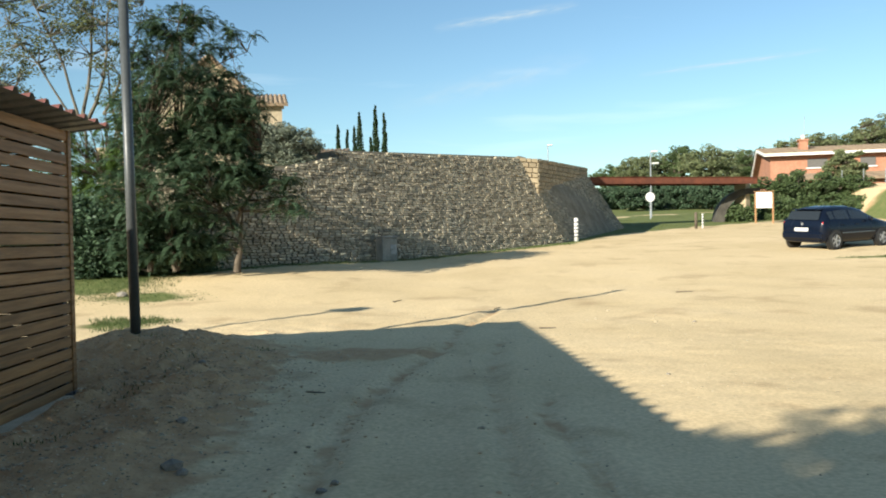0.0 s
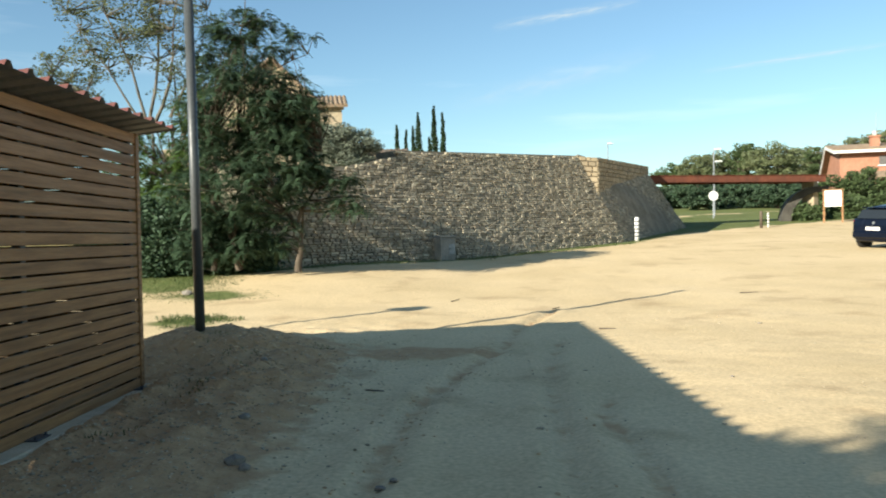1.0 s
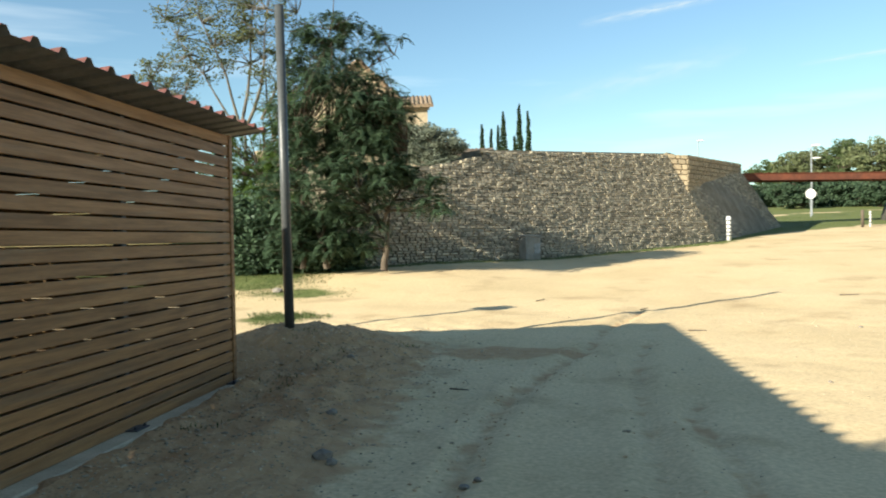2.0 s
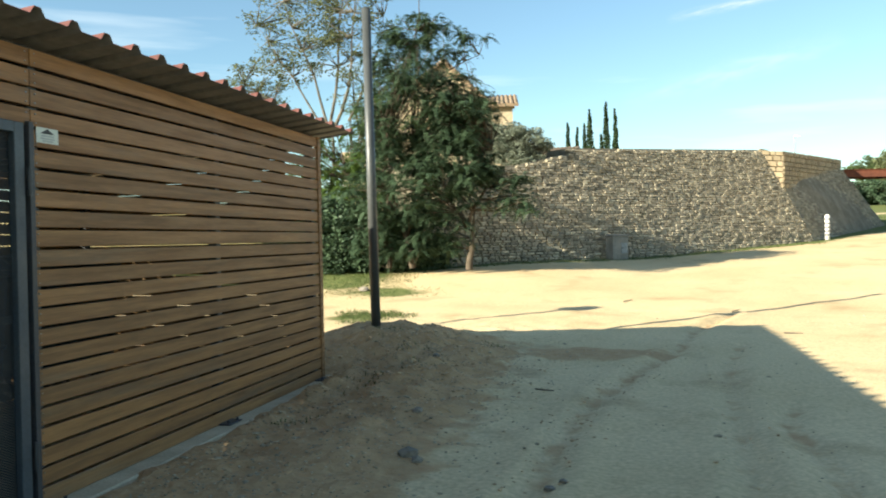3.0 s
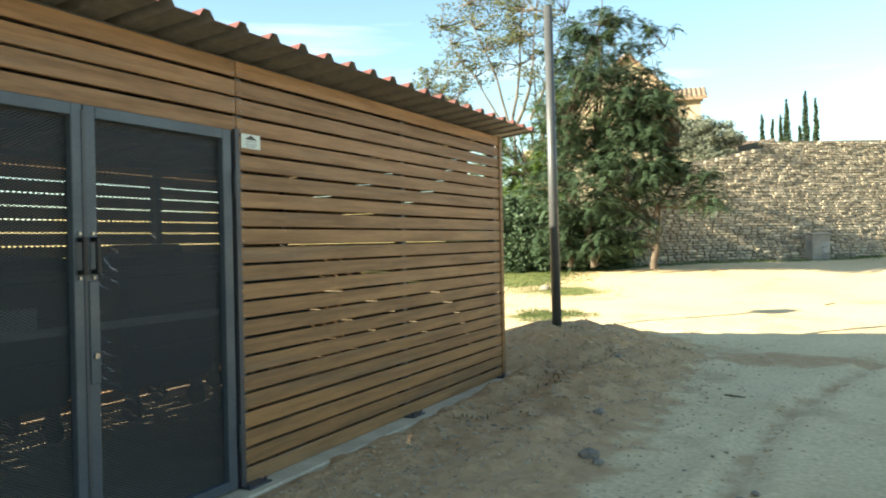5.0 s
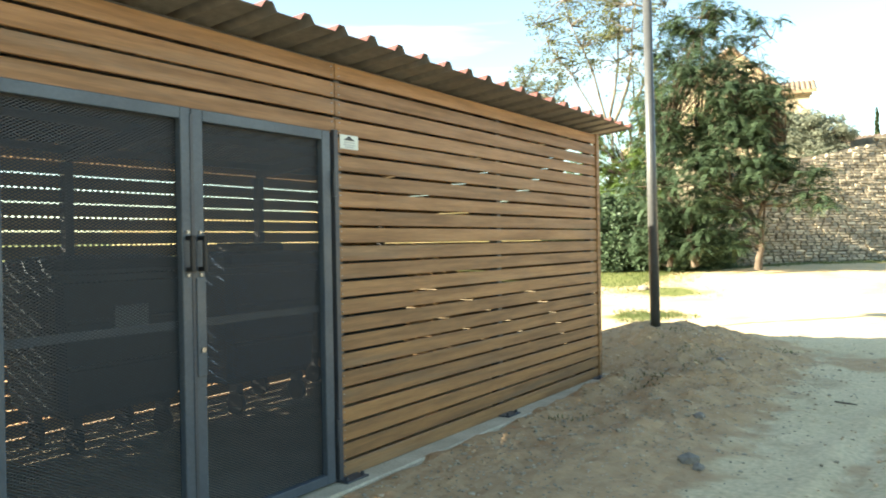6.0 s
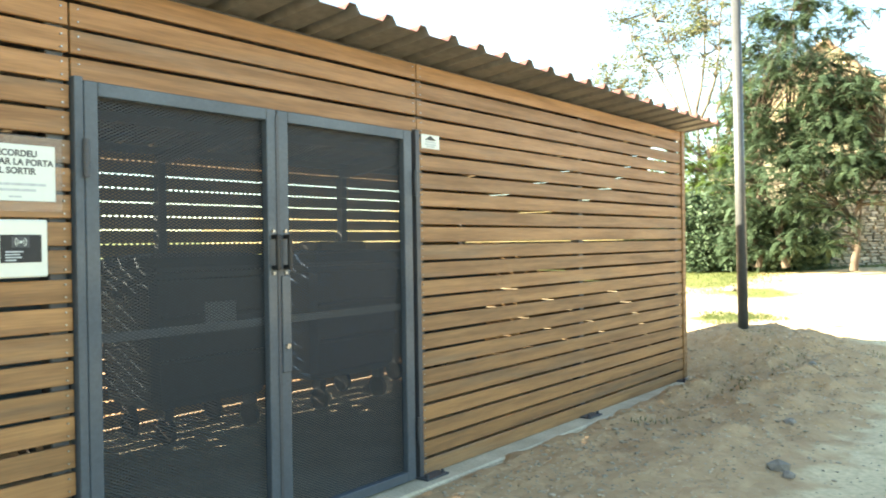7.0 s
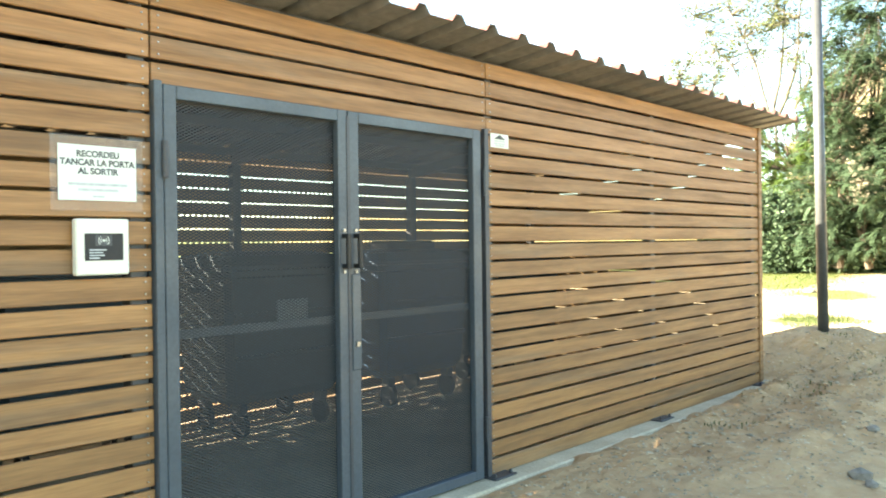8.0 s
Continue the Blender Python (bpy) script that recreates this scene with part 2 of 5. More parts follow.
def height(x, y):
    """The lie of the land: level by the shed, rising away from it, with a heap of earth by the lamp post and wheel ruts."""
    q = 0.12 * x + 0.99 * y
    z = 0.165 * np.logaddexp(0, (np.minimum(q, 85) - 14.2) / 3) + 0.28 * smooth_step(0, 6, -x) * smooth_step(16, 23, y)
    heap = 0.37 * np.exp(-np.abs((x + 3.75) / 1.15) ** 2.6 - np.abs((y - 10.3) / np.where(y > 10.3, 1.3, 1.05)) ** 2.4)
    heap += 0.13 * np.exp(-((x + 2.75) / 0.6) ** 2 - ((y - 8.6) / 1.6) ** 2)
    heap += 0.05 * np.exp(-((x + 2.35) / 0.45) ** 2) * smooth_step(3.5, 5.5, y) * (1 - smooth_step(8, 10, y))
    bank = 1.9 * smooth_step(24.9, 27.2, x) * smooth_step(44, 47, y) * (1 - smooth_step(60, 70, y))
    z = z + heap + bank
    for pts, depth in (RUT_A, RUT_B, RUT_C):
        d = np.full(x.shape, 9.0)
        for (ax, ay), (bx, by) in zip(pts, pts[1:]):
            t = np.clip(((x - ax) * (bx - ax) + (y - ay) * (by - ay)) / ((bx - ax) ** 2 + (by - ay) ** 2), 0, 1)
            d = np.minimum(d, np.hypot(x - ax - t * (bx - ax), y - ay - t * (by - ay)))
        z = z - depth * np.exp(-(d / 0.09) ** 2) + 0.5 * depth * np.exp(-((d - 0.22) / 0.10) ** 2)
    return z


RUT_A = ([(-1.1, 2.5), (-0.85, 4.95), (-0.85, 6.56), (-0.76, 7.42), (-0.43, 9.24), (0.01, 11.0), (0.24, 12.9), (0.9, 15.0)], 0.04)
RUT_B = ([(0.5, 2.5), (0.42, 4.96), (0.44, 6.41), (0.46, 8.1), (0.55, 9.94), (0.8, 11.5)], 0.034)
RUT_C = ([(1.05, 3.0), (0.95, 5.2), (0.87, 6.4), (0.78, 6.81), (0.95, 7.6)], 0.03)


def ground_at(x, y):
    x, y = np.array([float(x)]), np.array([float(y)])
    return float(height(x, y)[0] + (rough_ground(x, y)[0] if abs(x[0]) < 40 and -20 < y[0] < 60 else 0))


def rough_ground(x, y):
    """Loose earth: lumps on the heap, small unevenness elsewhere."""
    out = np.empty(x.shape)
    for i in range(len(x)):
        loose = math.exp(-((x[i] + 3.2) / 1.6) ** 2 - ((y[i] - 8.6) / 3.2) ** 2)
        v = Vector((x[i], y[i], 0))
        out[i] = noise.noise(v * 0.8) * 0.02 + noise.noise(v * 3.1) * (0.008 + 0.13 * loose) + noise.noise(v * 6.0) * (0.005 + 0.07 * loose)
    return out


def ground_material():
    m = mat("sandy_ground", (0.67, 0.515, 0.305), (0.585, 0.445, 0.255), size=0.35, rough=0.95, bump=0.5, depth=0.008, fine=26, space="World", c=(0.42, 0.30, 0.17), csize=0.9, cfac=(0.56, 0.78), spec=0.1)
    n, l = m.node_tree.nodes, m.node_tree.links
    p = n["Principled BSDF"]
    sand = p.inputs["Base Color"].links[0].from_socket
    g = n.new("ShaderNodeNewGeometry")

    def blend(attr, colour_a, colour_b, size, amp, below):
        at = n.new("ShaderNodeAttribute")
        at.attribute_name = attr
        t = n.new("ShaderNodeTexNoise")
        t.inputs["Scale"].default_value, t.inputs["Detail"].default_value = size, 6.0
        l.new(g.outputs["Position"], t.inputs["Vector"])
        a = n.new("ShaderNodeMath")
        a.operation = "MULTIPLY_ADD"
        a.inputs[1].default_value, a.inputs[2].default_value = amp, -amp / 2
        l.new(t.outputs["Fac"], a.inputs[0])
        s = n.new("ShaderNodeMath")
        s.operation = "ADD"
        l.new(at.outputs["Fac"], s.inputs[0])
        l.new(a.outputs[0], s.inputs[1])
        r = n.new("ShaderNodeMapRange")
        r.interpolation_type = "SMOOTHSTEP"
        r.inputs["From Min"].default_value, r.inputs["From Max"].default_value = 0.35, 0.65
        l.new(s.outputs[0], r.inputs["Value"])
        c = n.new("ShaderNodeMix")
        c.data_type = "RGBA"
        c.inputs[6].default_value, c.inputs[7].default_value = (*colour_a, 1), (*colour_b, 1)
        t2 = n.new("ShaderNodeTexNoise")
        t2.inputs["Scale"].default_value, t2.inputs["Detail"].default_value = size * 2.7, 5.0
        l.new(g.outputs["Position"], t2.inputs["Vector"])
        l.new(t2.outputs["Fac"], c.inputs[0])
        k = n.new("ShaderNodeMix")
        k.data_type = "RGBA"
        l.new(r.outputs["Result"], k.inputs[0])
        l.new(below, k.inputs[6])
        l.new(c.outputs[2], k.inputs[7])
        return k.outputs[2]
    col = blend("earth", (0.37, 0.215, 0.105), (0.58, 0.395, 0.22), 3.0, 1.1, sand)
    col = blend("turf", (0.075, 0.115, 0.03), (0.20, 0.20, 0.08), 1.3, 0.8, col)
    # pebbles and crumbs, thicker in the loose earth
    at = n.new("ShaderNodeAttribute")
    at.attribute_name = "earth"
    vo = n.new("ShaderNodeTexVoronoi")
    vo.inputs["Scale"].default_value = 26.0
    l.new(g.outputs["Position"], vo.inputs["Vector"])
    pr = n.new("ShaderNodeMapRange")
    pr.inputs["From Min"].default_value, pr.inputs["From Max"].default_value = 0.34, 0.12
    l.new(vo.outputs["Distance"], pr.inputs["Value"])
    sel = n.new("ShaderNodeSeparateColor")
    l.new(vo.outputs["Color"], sel.inputs[0])
    few = n.new("ShaderNodeMath")
    few.operation = "LESS_THAN"
    few.inputs[1].default_value = 0.35
    l.new(sel.outputs[0], few.inputs[0])
    amt = n.new("ShaderNodeMath")
    amt.operation = "MULTIPLY"
    l.new(pr.outputs["Result"], amt.inputs[0])
    l.new(few.outputs[0], amt.inputs[1])
    loose = n.new("ShaderNodeMapRange")
    loose.inputs["To Min"].default_value, loose.inputs["To Max"].default_value = 0.05, 0.75
    l.new(at.outputs["Fac"], loose.inputs["Value"])
    amt2 = n.new("ShaderNodeMath")
    amt2.operation = "MULTIPLY"
    l.new(amt.outputs[0], amt2.inputs[0])
    l.new(loose.outputs["Result"], amt2.inputs[1])
    pc = n.new("ShaderNodeMix")
    pc.data_type = "RGBA"
    pc.inputs[6].default_value, pc.inputs[7].default_value = (0.24, 0.18, 0.12, 1), (0.70, 0.62, 0.50, 1)
    l.new(sel.outputs[1], pc.inputs[0])
    k = n.new("ShaderNodeMix")
    k.data_type = "RGBA"
    l.new(amt2.outputs[0], k.inputs[0])
    l.new(col, k.inputs[6])
    l.new(pc.outputs[2], k.inputs[7])
    l.new(k.outputs[2], p.inputs["Base Color"])
    b1 = p.inputs["Normal"].links[0].from_node
    b2 = n.new("ShaderNodeBump")
    b2.inputs["Strength"].default_value, b2.inputs["Distance"].default_value = 0.8, 0.02
    l.new(amt2.outputs[0], b2.inputs["Height"])
    l.new(b1.outputs["Normal"], b2.inputs["Normal"])
    t3 = n.new("ShaderNodeTexNoise")
    t3.inputs["Scale"].default_value, t3.inputs["Detail"].default_value = 7.0, 8.0
    l.new(g.outputs["Position"], t3.inputs["Vector"])
    m3 = n.new("ShaderNodeMath")
    m3.operation = "MULTIPLY"
    l.new(t3.outputs["Fac"], m3.inputs[0])
    l.new(loose.outputs["Result"], m3.inputs[1])
    b3 = n.new("ShaderNodeBump")
    b3.inputs["Strength"].default_value, b3.inputs["Distance"].default_value = 0.9, 0.10
    l.new(m3.outputs[0], b3.inputs["Height"])
    l.new(b2.outputs["Normal"], b3.inputs["Normal"])
    l.new(b3.outputs["Normal"], p.inputs["Normal"])
    return m


def seg_dist(x, y, pts):
    d = np.full(x.shape, 1e9)
    for (ax, ay), (bx, by) in zip(pts, pts[1:]):
        t = np.clip(((x - ax) * (bx - ax) + (y - ay) * (by - ay)) / ((bx - ax) ** 2 + (by - ay) ** 2), 0, 1)
        d = np.minimum(d, np.hypot(x - ax - t * (bx - ax), y - ay - t * (by - ay)))
    return d


def build_ground():
    def spread(dense_a, dense_b, step, far, grow):
        mid = list(np.arange(dense_a, dense_b, step))
        out, s = [mid[-1]], step
        while out[-1] < far:
            s *= grow
            out.append(out[-1] + s)
        low, s = [mid[0]], step
        while low[-1] > -far:
            s *= grow
            low.append(low[-1] - s)
        return np.array(low[:0:-1] + mid + out[1:])
    xs = spread(-5.5, 4.5, 0.09, 900, 1.07)
    ys = spread(2.5, 14.5, 0.09, 900, 1.05)
    gx, gy = np.meshgrid(xs, ys)
    x, y = gx.ravel(), gy.ravel()
    near = (np.abs(x) < 40) & (y < 60) & (y > -20)
    z = height(x, y)
    z[near] += rough_ground(x[near], y[near])
    # lies under the concrete slab of the shed
    s = -SH_U[0] * 0 + x * SH_U[0] + y * SH_U[1]
    d = x * SH_N[0] + y * SH_N[1] + SH_D
    under = (s > SH_X0 - 0.4) & (s < 9.0) & (d < 0.17) & (d > -3.4)
    z = np.where(under, np.minimum(z, -0.04), z)
    nx, ny = len(xs), len(ys)
    i = np.arange(nx * ny).reshape(ny, nx)
    faces = np.stack([i[:-1, :-1], i[:-1, 1:], i[1:, 1:], i[1:, :-1]], -1).reshape(-1, 4)
    me = mesh_of("ground", np.stack([x, y, z], -1), faces)
    # turf: along the foot of the old wall, beyond the lot, and in tufts
    foot = seg_dist(x, y, WALL_FOOT)
    turf = 0.95 * np.exp(-(foot / 0.8) ** 2)
    turf = np.maximum(turf, smooth_step(0.3, 1.6, np.where(x < 13.3, -0.707 * (x - 5.7) + 0.707 * (y - 35.7), -0.61 * (x - 13.3) + 0.79 * (y - 43.3))) * (x > 5) * (1 - 0.75 * np.exp(-(seg_dist(x, y, FAR_PATH) / 1.1) ** 2)))
    turf = np.maximum(turf, smooth_step(6.4, 8.2, -x) * smooth_step(17.5, 20, y) * 0.85)
    turf = np.maximum(turf, 0.75 * np.exp(-((x + 5.6) / 0.8) ** 2 - ((y - 14.4) / 0.9) ** 2))
    turf = np.maximum(turf, 0.80 * np.exp(-((x + 6.6) / 1.2) ** 2 - ((y - 18.4) / 0.8) ** 2))
    turf = np.maximum(turf, 0.85 * np.exp(-((x - 13.2) / 2.0) ** 2 - ((y - 24.6) / 0.45) ** 2))
    turf = np.maximum(turf, smooth_step(16, 19, x) * smooth_step(20, 22, y) * (1 - smooth_step(30, 33, y)) * 0.5)
    turf = np.where((x > 24.2) & (x < 28.5) & (y > 43) & (y < 50), 0.72, turf)
    turf = np.where(np.hypot(x, y) > 90, 0.8, turf)
    earth = 1.15 * np.exp(-((x + 3.4) / 1.5) ** 2 - ((y - 9.2) / 3.0) ** 2)
    earth = np.maximum(earth, 0.62 * np.exp(-((x + 2.6) / 0.8) ** 2) * smooth_step(2.0, 4.0, y) * (1 - smooth_step(9, 11, y)))
    earth = np.maximum(earth, 0.50 * np.exp(-(seg_dist(x, y, RUT_A[0]) / 0.15) ** 2))
    earth = np.maximum(earth, 0.44 * np.exp(-(seg_dist(x, y, RUT_B[0]) / 0.15) ** 2))
    earth = np.maximum(earth, 0.52 * np.exp(-(seg_dist(x, y, RUT_C[0]) / 0.13) ** 2))
    earth = np.maximum(earth, 0.85 * np.exp(-((x + 1.1) / 1.3) ** 2 - ((y - 10.5) / 0.7) ** 2))
    earth = np.maximum(earth, 0.95 * smooth_step(24.0, 24.6, x) * smooth_step(44.0, 45.0, y) * (y < 50))
    earth = np.maximum(earth, 0.85 * smooth_step(0.9, 2.2, -x - 0.06 * (y - 6)) * smooth_step(2, 4, y) * (1 - smooth_step(10.0, 12.0, y)))
    for nm, v in (("turf", turf), ("earth", earth)):
        a = me.attributes.new(nm, "FLOAT", "POINT")
        a.data.foreach_set("value", v.astype(np.float32))
    ob = place("ground", me, ground_material(), smooth=True)
    tagged(ob, "pale compacted sand of the parking lot with grassy edges", "ground", kind="structure")


SY = radians(3.06)
SH_U = (-math.sin(SY), math.cos(SY))
SH_N = (math.cos(SY), math.sin(SY))
SH_D = 3.343
SH_X0, SH_X1, SH_DEEP = -3.2, 8.66, 2.9
WALL_FOOT = [(-6.9, 22.6), (5.0, 34.75), (10.6, 46.0)]
FAR_PATH = [(9.0, 55.0), (14.0, 63.5), (24.0, 68.0), (40.0, 66.0)]
build_ground()

# ---- the slatted shed ----
SHED = Matrix.Translation((-SH_D * SH_N[0], -SH_D * SH_N[1], 0)) @ Matrix.Rotation(radians(93.06), 4, "Z")
PITCH, GAP = 0.1157, 0.018


def slatted_wall(name, label, runs):
    """Horizontal boards nailed on; runs: (x0, x1, first board, last board)."""
    wall = thing(name, label, "wall", SHED, kind="structure")
    rng = random.Random(name)
    for x0, x1, i0, i1 in runs:
        bm = bmesh.new()
        box(bm, 0.0, x1 - x0, 0.0, 0.022, 0.0, PITCH - GAP, bevel=0.003)
        me = bpy.data.meshes.new("board")
        bm.to_mesh(me)
        bm.free()
        for i in range(i0, i1 + 1):
            b = place("board", me, WOOD, wall, m=Matrix.Translation((x0, rng.uniform(-0.002, 0.002), i * PITCH + 0.004 + rng.uniform(-0.002, 0.002))) @ Matrix.Rotation(radians(rng.uniform(-0.04, 0.04)), 4, "Y"))
            b["kind"] = "structure"
    return wall


front = slatted_wall("wall_front", "front wall of oiled larch boards with narrow gaps", [(SH_X0, 1.848, 0, 22), (1.856, 4.158, 19, 22), (4.166, SH_X1, 0, 22)])


def screws():
    bm = bmesh.new()
    for x in (1.815, 4.20):
        for i in range(23):
            for dz in (0.025, 0.078):
                rod(bm, (x, -0.006, i * PITCH + dz), (x, 0.002, i * PITCH + dz), 0.0042, seg=6)
    for x in (1.89, 4.125):
        for i in range(19, 23):
            for dz in (0.025, 0.078):
                rod(bm, (x, -0.006, i * PITCH + dz), (x, 0.002, i * PITCH + dz), 0.0042, seg=6)
    ob = part("screws", bm, CHROME, front)
    ob["kind"] = "stuff"


screws()


def roof_z(y):
    """Underside of the roof sheet, y metres behind the front."""
    return 2.685 - 0.12 * y


def cross_wall(name, label, x, boards, opening=0.03):
    """An end wall; its upper boards start behind a small opening at the front and stop at the roof."""
    wall = thing(name, label, "wall", SHED @ Matrix.Translation((x, 0, 0)), kind="structure")
    for i in range(boards):
        z0 = i * PITCH + 0.004
        back = min(SH_DEEP, (2.685 - z0 - PITCH) / 0.12)
        front_y = opening if i >= 19 else 0.03
        if back > front_y + 0.1:
            part("board", boxed(0.0, 0.022, front_y, back, z0, z0 + PITCH - 0.005, bevel=0.002), WOOD_BACK, wall)


cross_wall("wall_end_far", "end wall of larch boards by the earth heap", SH_X1 - 0.02, 22, 0.37)
cross_wall("wall_end_near", "end wall of larch boards", SH_X0, 22)
slatted = thing("wall_back", "back wall of larch boards with daylight between them", "wall", SHED @ Matrix.Translation((0, SH_DEEP, 0)), kind="structure")
bm = boxed(SH_X0, SH_X1, 0.0, 0.022, 0.0, PITCH - 0.013, bevel=0.003)
back_me = bpy.data.meshes.new("board")
bm.to_mesh(back_me)
bm.free()
for i in range(20):
    place("board", back_me, WOOD_BACK, slatted, m=Matrix.Translation((0, 0, i * PITCH + 0.0315)))
# added strip that closes the bottom gap against light under the containers
part("base_strip", boxed(SH_X0, SH_X1, 0.0, 0.022, 0.001, 0.021), WOOD_BACK, slatted)


def shed_frame():
    fr = thing("shed_frame", "dark grey steel posts and beams carrying the shed", "frame", SHED)
    for x in (-3.1, -0.6, 1.80, 4.21, 6.42, 8.58):
        for y in (0.065, 2.85):
            part("post", boxed(x - 0.04, x + 0.04, y - 0.04, y + 0.04, 0.012, roof_z(y) - 0.14, bevel=0.006), STEEL_DARK, fr)
            if y < 1 and x > 1:
                bm = boxed(x - 0.11, x + 0.11, -0.10, y + 0.08, 0.001, 0.013, bevel=0.002)
                for dx in (-0.08, 0.08):
                    rod(bm, (x + dx, -0.07, 0.012), (x + dx, -0.07, 0.035), 0.012, seg=6)
                part("base_plate", bm, STEEL_DARK, fr)
        part("rafter", boxed(x - 0.03, x + 0.03, 0.03, 2.88, -0.05, 0.05, m=Matrix.Translation((0, 0, 2.59)) @ Matrix.Rotation(radians(-6.84), 4, "X")), STEEL_DARK, fr)
    for y, z in ((y, roof_z(y) - 0.022) for y in (0.08, 1.0, 2.0, 2.82)):
        part("purlin", boxed(SH_X0 + 0.02, SH_X1 - 0.03, y - 0.03, y + 0.03, z - 0.04, z + 0.02), STEEL_DARK, fr)
    bm = boxed(SH_X1 + 0.004, SH_X1 + 0.085, -0.014, 0.03, 0.012, 2.66, bevel=0.006)
    part("corner_board", bm, WOOD, fr, "larch corner board")


shed_frame()


def shed_roof():
    """Trapezoidal sheet, red above and grey below, high at the front."""
    prof, x = [], SH_X0 - 0.1
    while x < SH_X1 + 0.06:
        prof += [(x, 0), (x + 0.18, 0), (x + 0.215, 0.046), (x + 0.265, 0.046)]
        x += 0.30
    prof.append((x, 0))
    verts, faces, mats = [], [], []
    n = len(prof)
    # unseen rear eave drawn out to 3.75 to shade the upper back-wall gaps
    ys = [-0.32, 0.7, 1.7, 2.7, 3.75]
    for dz in (0.0, -0.004):
        for y in ys:
            verts += [(px, y, 2.69 - 0.12 * y + pz + dz) for px, pz in prof]
    k = n * len(ys)
    for j in range(len(ys) - 1):
        for i in range(n - 1):
            a = j * n + i
            faces.append((a, a + 1, a + n + 1, a + n))
            mats.append(0)
            faces.append((k + a, k + a + n, k + a + n + 1, k + a + 1))
            mats.append(1)
    for i in range(n - 1):
        faces.append((i, k + i, k + i + 1, i + 1))
        mats.append(0)
    for j in range(len(ys) - 1):
        for c in (0, n - 1):
            a = j * n + c
            faces.append((a, a + n, k + a + n, k + a))
            mats.append(0)
    me = mesh_of("shed_roof", verts, faces)
    me.materials.append(ROOF_RED)
    me.materials.append(ROOF_UNDER)
    me.polygons.foreach_set("material_index", mats)
    ob = new("roof", me)
    ob.matrix_world = SHED
    tagged(ob, "ribbed metal sheet roof, dull red above and grey below", "roof", kind="structure")


shed_roof()
slab = part("floor", boxed(SH_X0 - 0.25, 8.92, -0.17, 3.2, -0.14, 0.0, bevel=0.012), CONCRETE)
slab.matrix_world = SHED
tagged(slab, "grey concrete slab under the slatted shed", "floor", kind="structure")


def double_door():
    d = thing("door_1", "double door of grey steel frames with expanded metal mesh, closed", "door", SHED, kind="structure")
    part("jamb", boxed(1.852, 1.892, -0.03, 0.05, 0.012, 2.222, bevel=0.003), STEEL, d)
    part("jamb", boxed(4.112, 4.152, -0.03, 0.05, 0.012, 2.222, bevel=0.003), STEEL_DARK, d)
    for side, x0, x1, m0, m1 in ((0, 1.897, 2.960, 1.962, 2.894), (1, 2.966, 4.078, 3.041, 4.000)):
        leaf = part("leaf", boxed(m0, m1, 0.018, 0.024, 1.085, 1.125), STEEL, d)
        part("stile", boxed(x0, m0, -0.025, 0.025, 0.012, 2.210, bevel=0.004), STEEL, leaf)
        part("stile", boxed(m1, x1, -0.025, 0.025, 0.012, 2.210, bevel=0.004), STEEL, leaf)
        part("rail", boxed(m0, m1, -0.025, 0.025, 2.148, 2.210, bevel=0.004), STEEL, leaf)
        part("rail", boxed(m0, m1, -0.025, 0.025, 0.012, 0.072, bevel=0.004), STEEL, leaf)
        me = mesh_of("mesh_panel", [(m0, 0.012, 0.072), (m1, 0.012, 0.072), (m1, 0.012, 2.148), (m0, 0.012, 2.148)], [(0, 1, 2, 3)])
        place("mesh_panel", me, MESH, leaf, "grey expanded metal mesh")
        hx = 2.926 if side == 0 else 3.008
        bm = boxed(hx - 0.014, hx + 0.014, -0.075, -0.052, 1.385, 1.545, bevel=0.006)
        for z in (1.385, 1.545):
            box(bm, hx - 0.014, hx + 0.014, -0.075, -0.024, z - 0.012, z + 0.012, bevel=0.004)
        handle = part("handle", bm, BLACK, d, "black pull handle")
        for z in (1.355, 1.575):
            part("screw", rodded((hx, -0.034, z), (hx, -0.024, z), 0.009, seg=10), CHROME, handle)
        for z in (0.32, 1.88):
            xx = 1.897 if side == 0 else 4.097
            bm = rodded((xx, -0.038, z - 0.08), (xx, -0.038, z + 0.08), 0.014, seg=10)
            part("hinge", bm, STEEL_DARK, d)
    lock = part("lock_case", boxed(2.975, 3.035, -0.036, -0.024, 0.83, 1.34, bevel=0.003), STEEL, d)
    part("cylinder", rodded((3.006, -0.046, 0.968), (3.006, -0.034, 0.968), 0.014, seg=12), CHROME, lock, "bright lock cylinder")
    part("rebate_strip", boxed(2.952, 2.972, -0.029, -0.0245, 0.04, 2.18), STEEL_DARK, d)


double_door()


def words(text, size, x, z, parent, material, y=-0.0035):
    cu = bpy.data.curves.new("lettering", "FONT")
    cu.body, cu.size, cu.align_x, cu.extrude, cu.offset = text, size, "CENTER", 0.0004, 0.0012
    tmp = bpy.data.objects.new("lettering", cu)
    scene.collection.objects.link(tmp)
    bpy.context.view_layer.update()
    me = bpy.data.meshes.new_from_object(tmp)
    bpy.data.objects.remove(tmp)
    place("lettering", me, material, parent, m=Matrix.Translation((x, y, z)) @ Matrix.Rotation(radians(90), 4, "X"))


FILM = mat("clear_film", (0.8, 0.8, 0.78), (0.75, 0.75, 0.73), rough=0.2, bump=0.02, spec=0.5)
FILM.node_tree.nodes["Principled BSDF"].inputs["Alpha"].default_value = 0.05


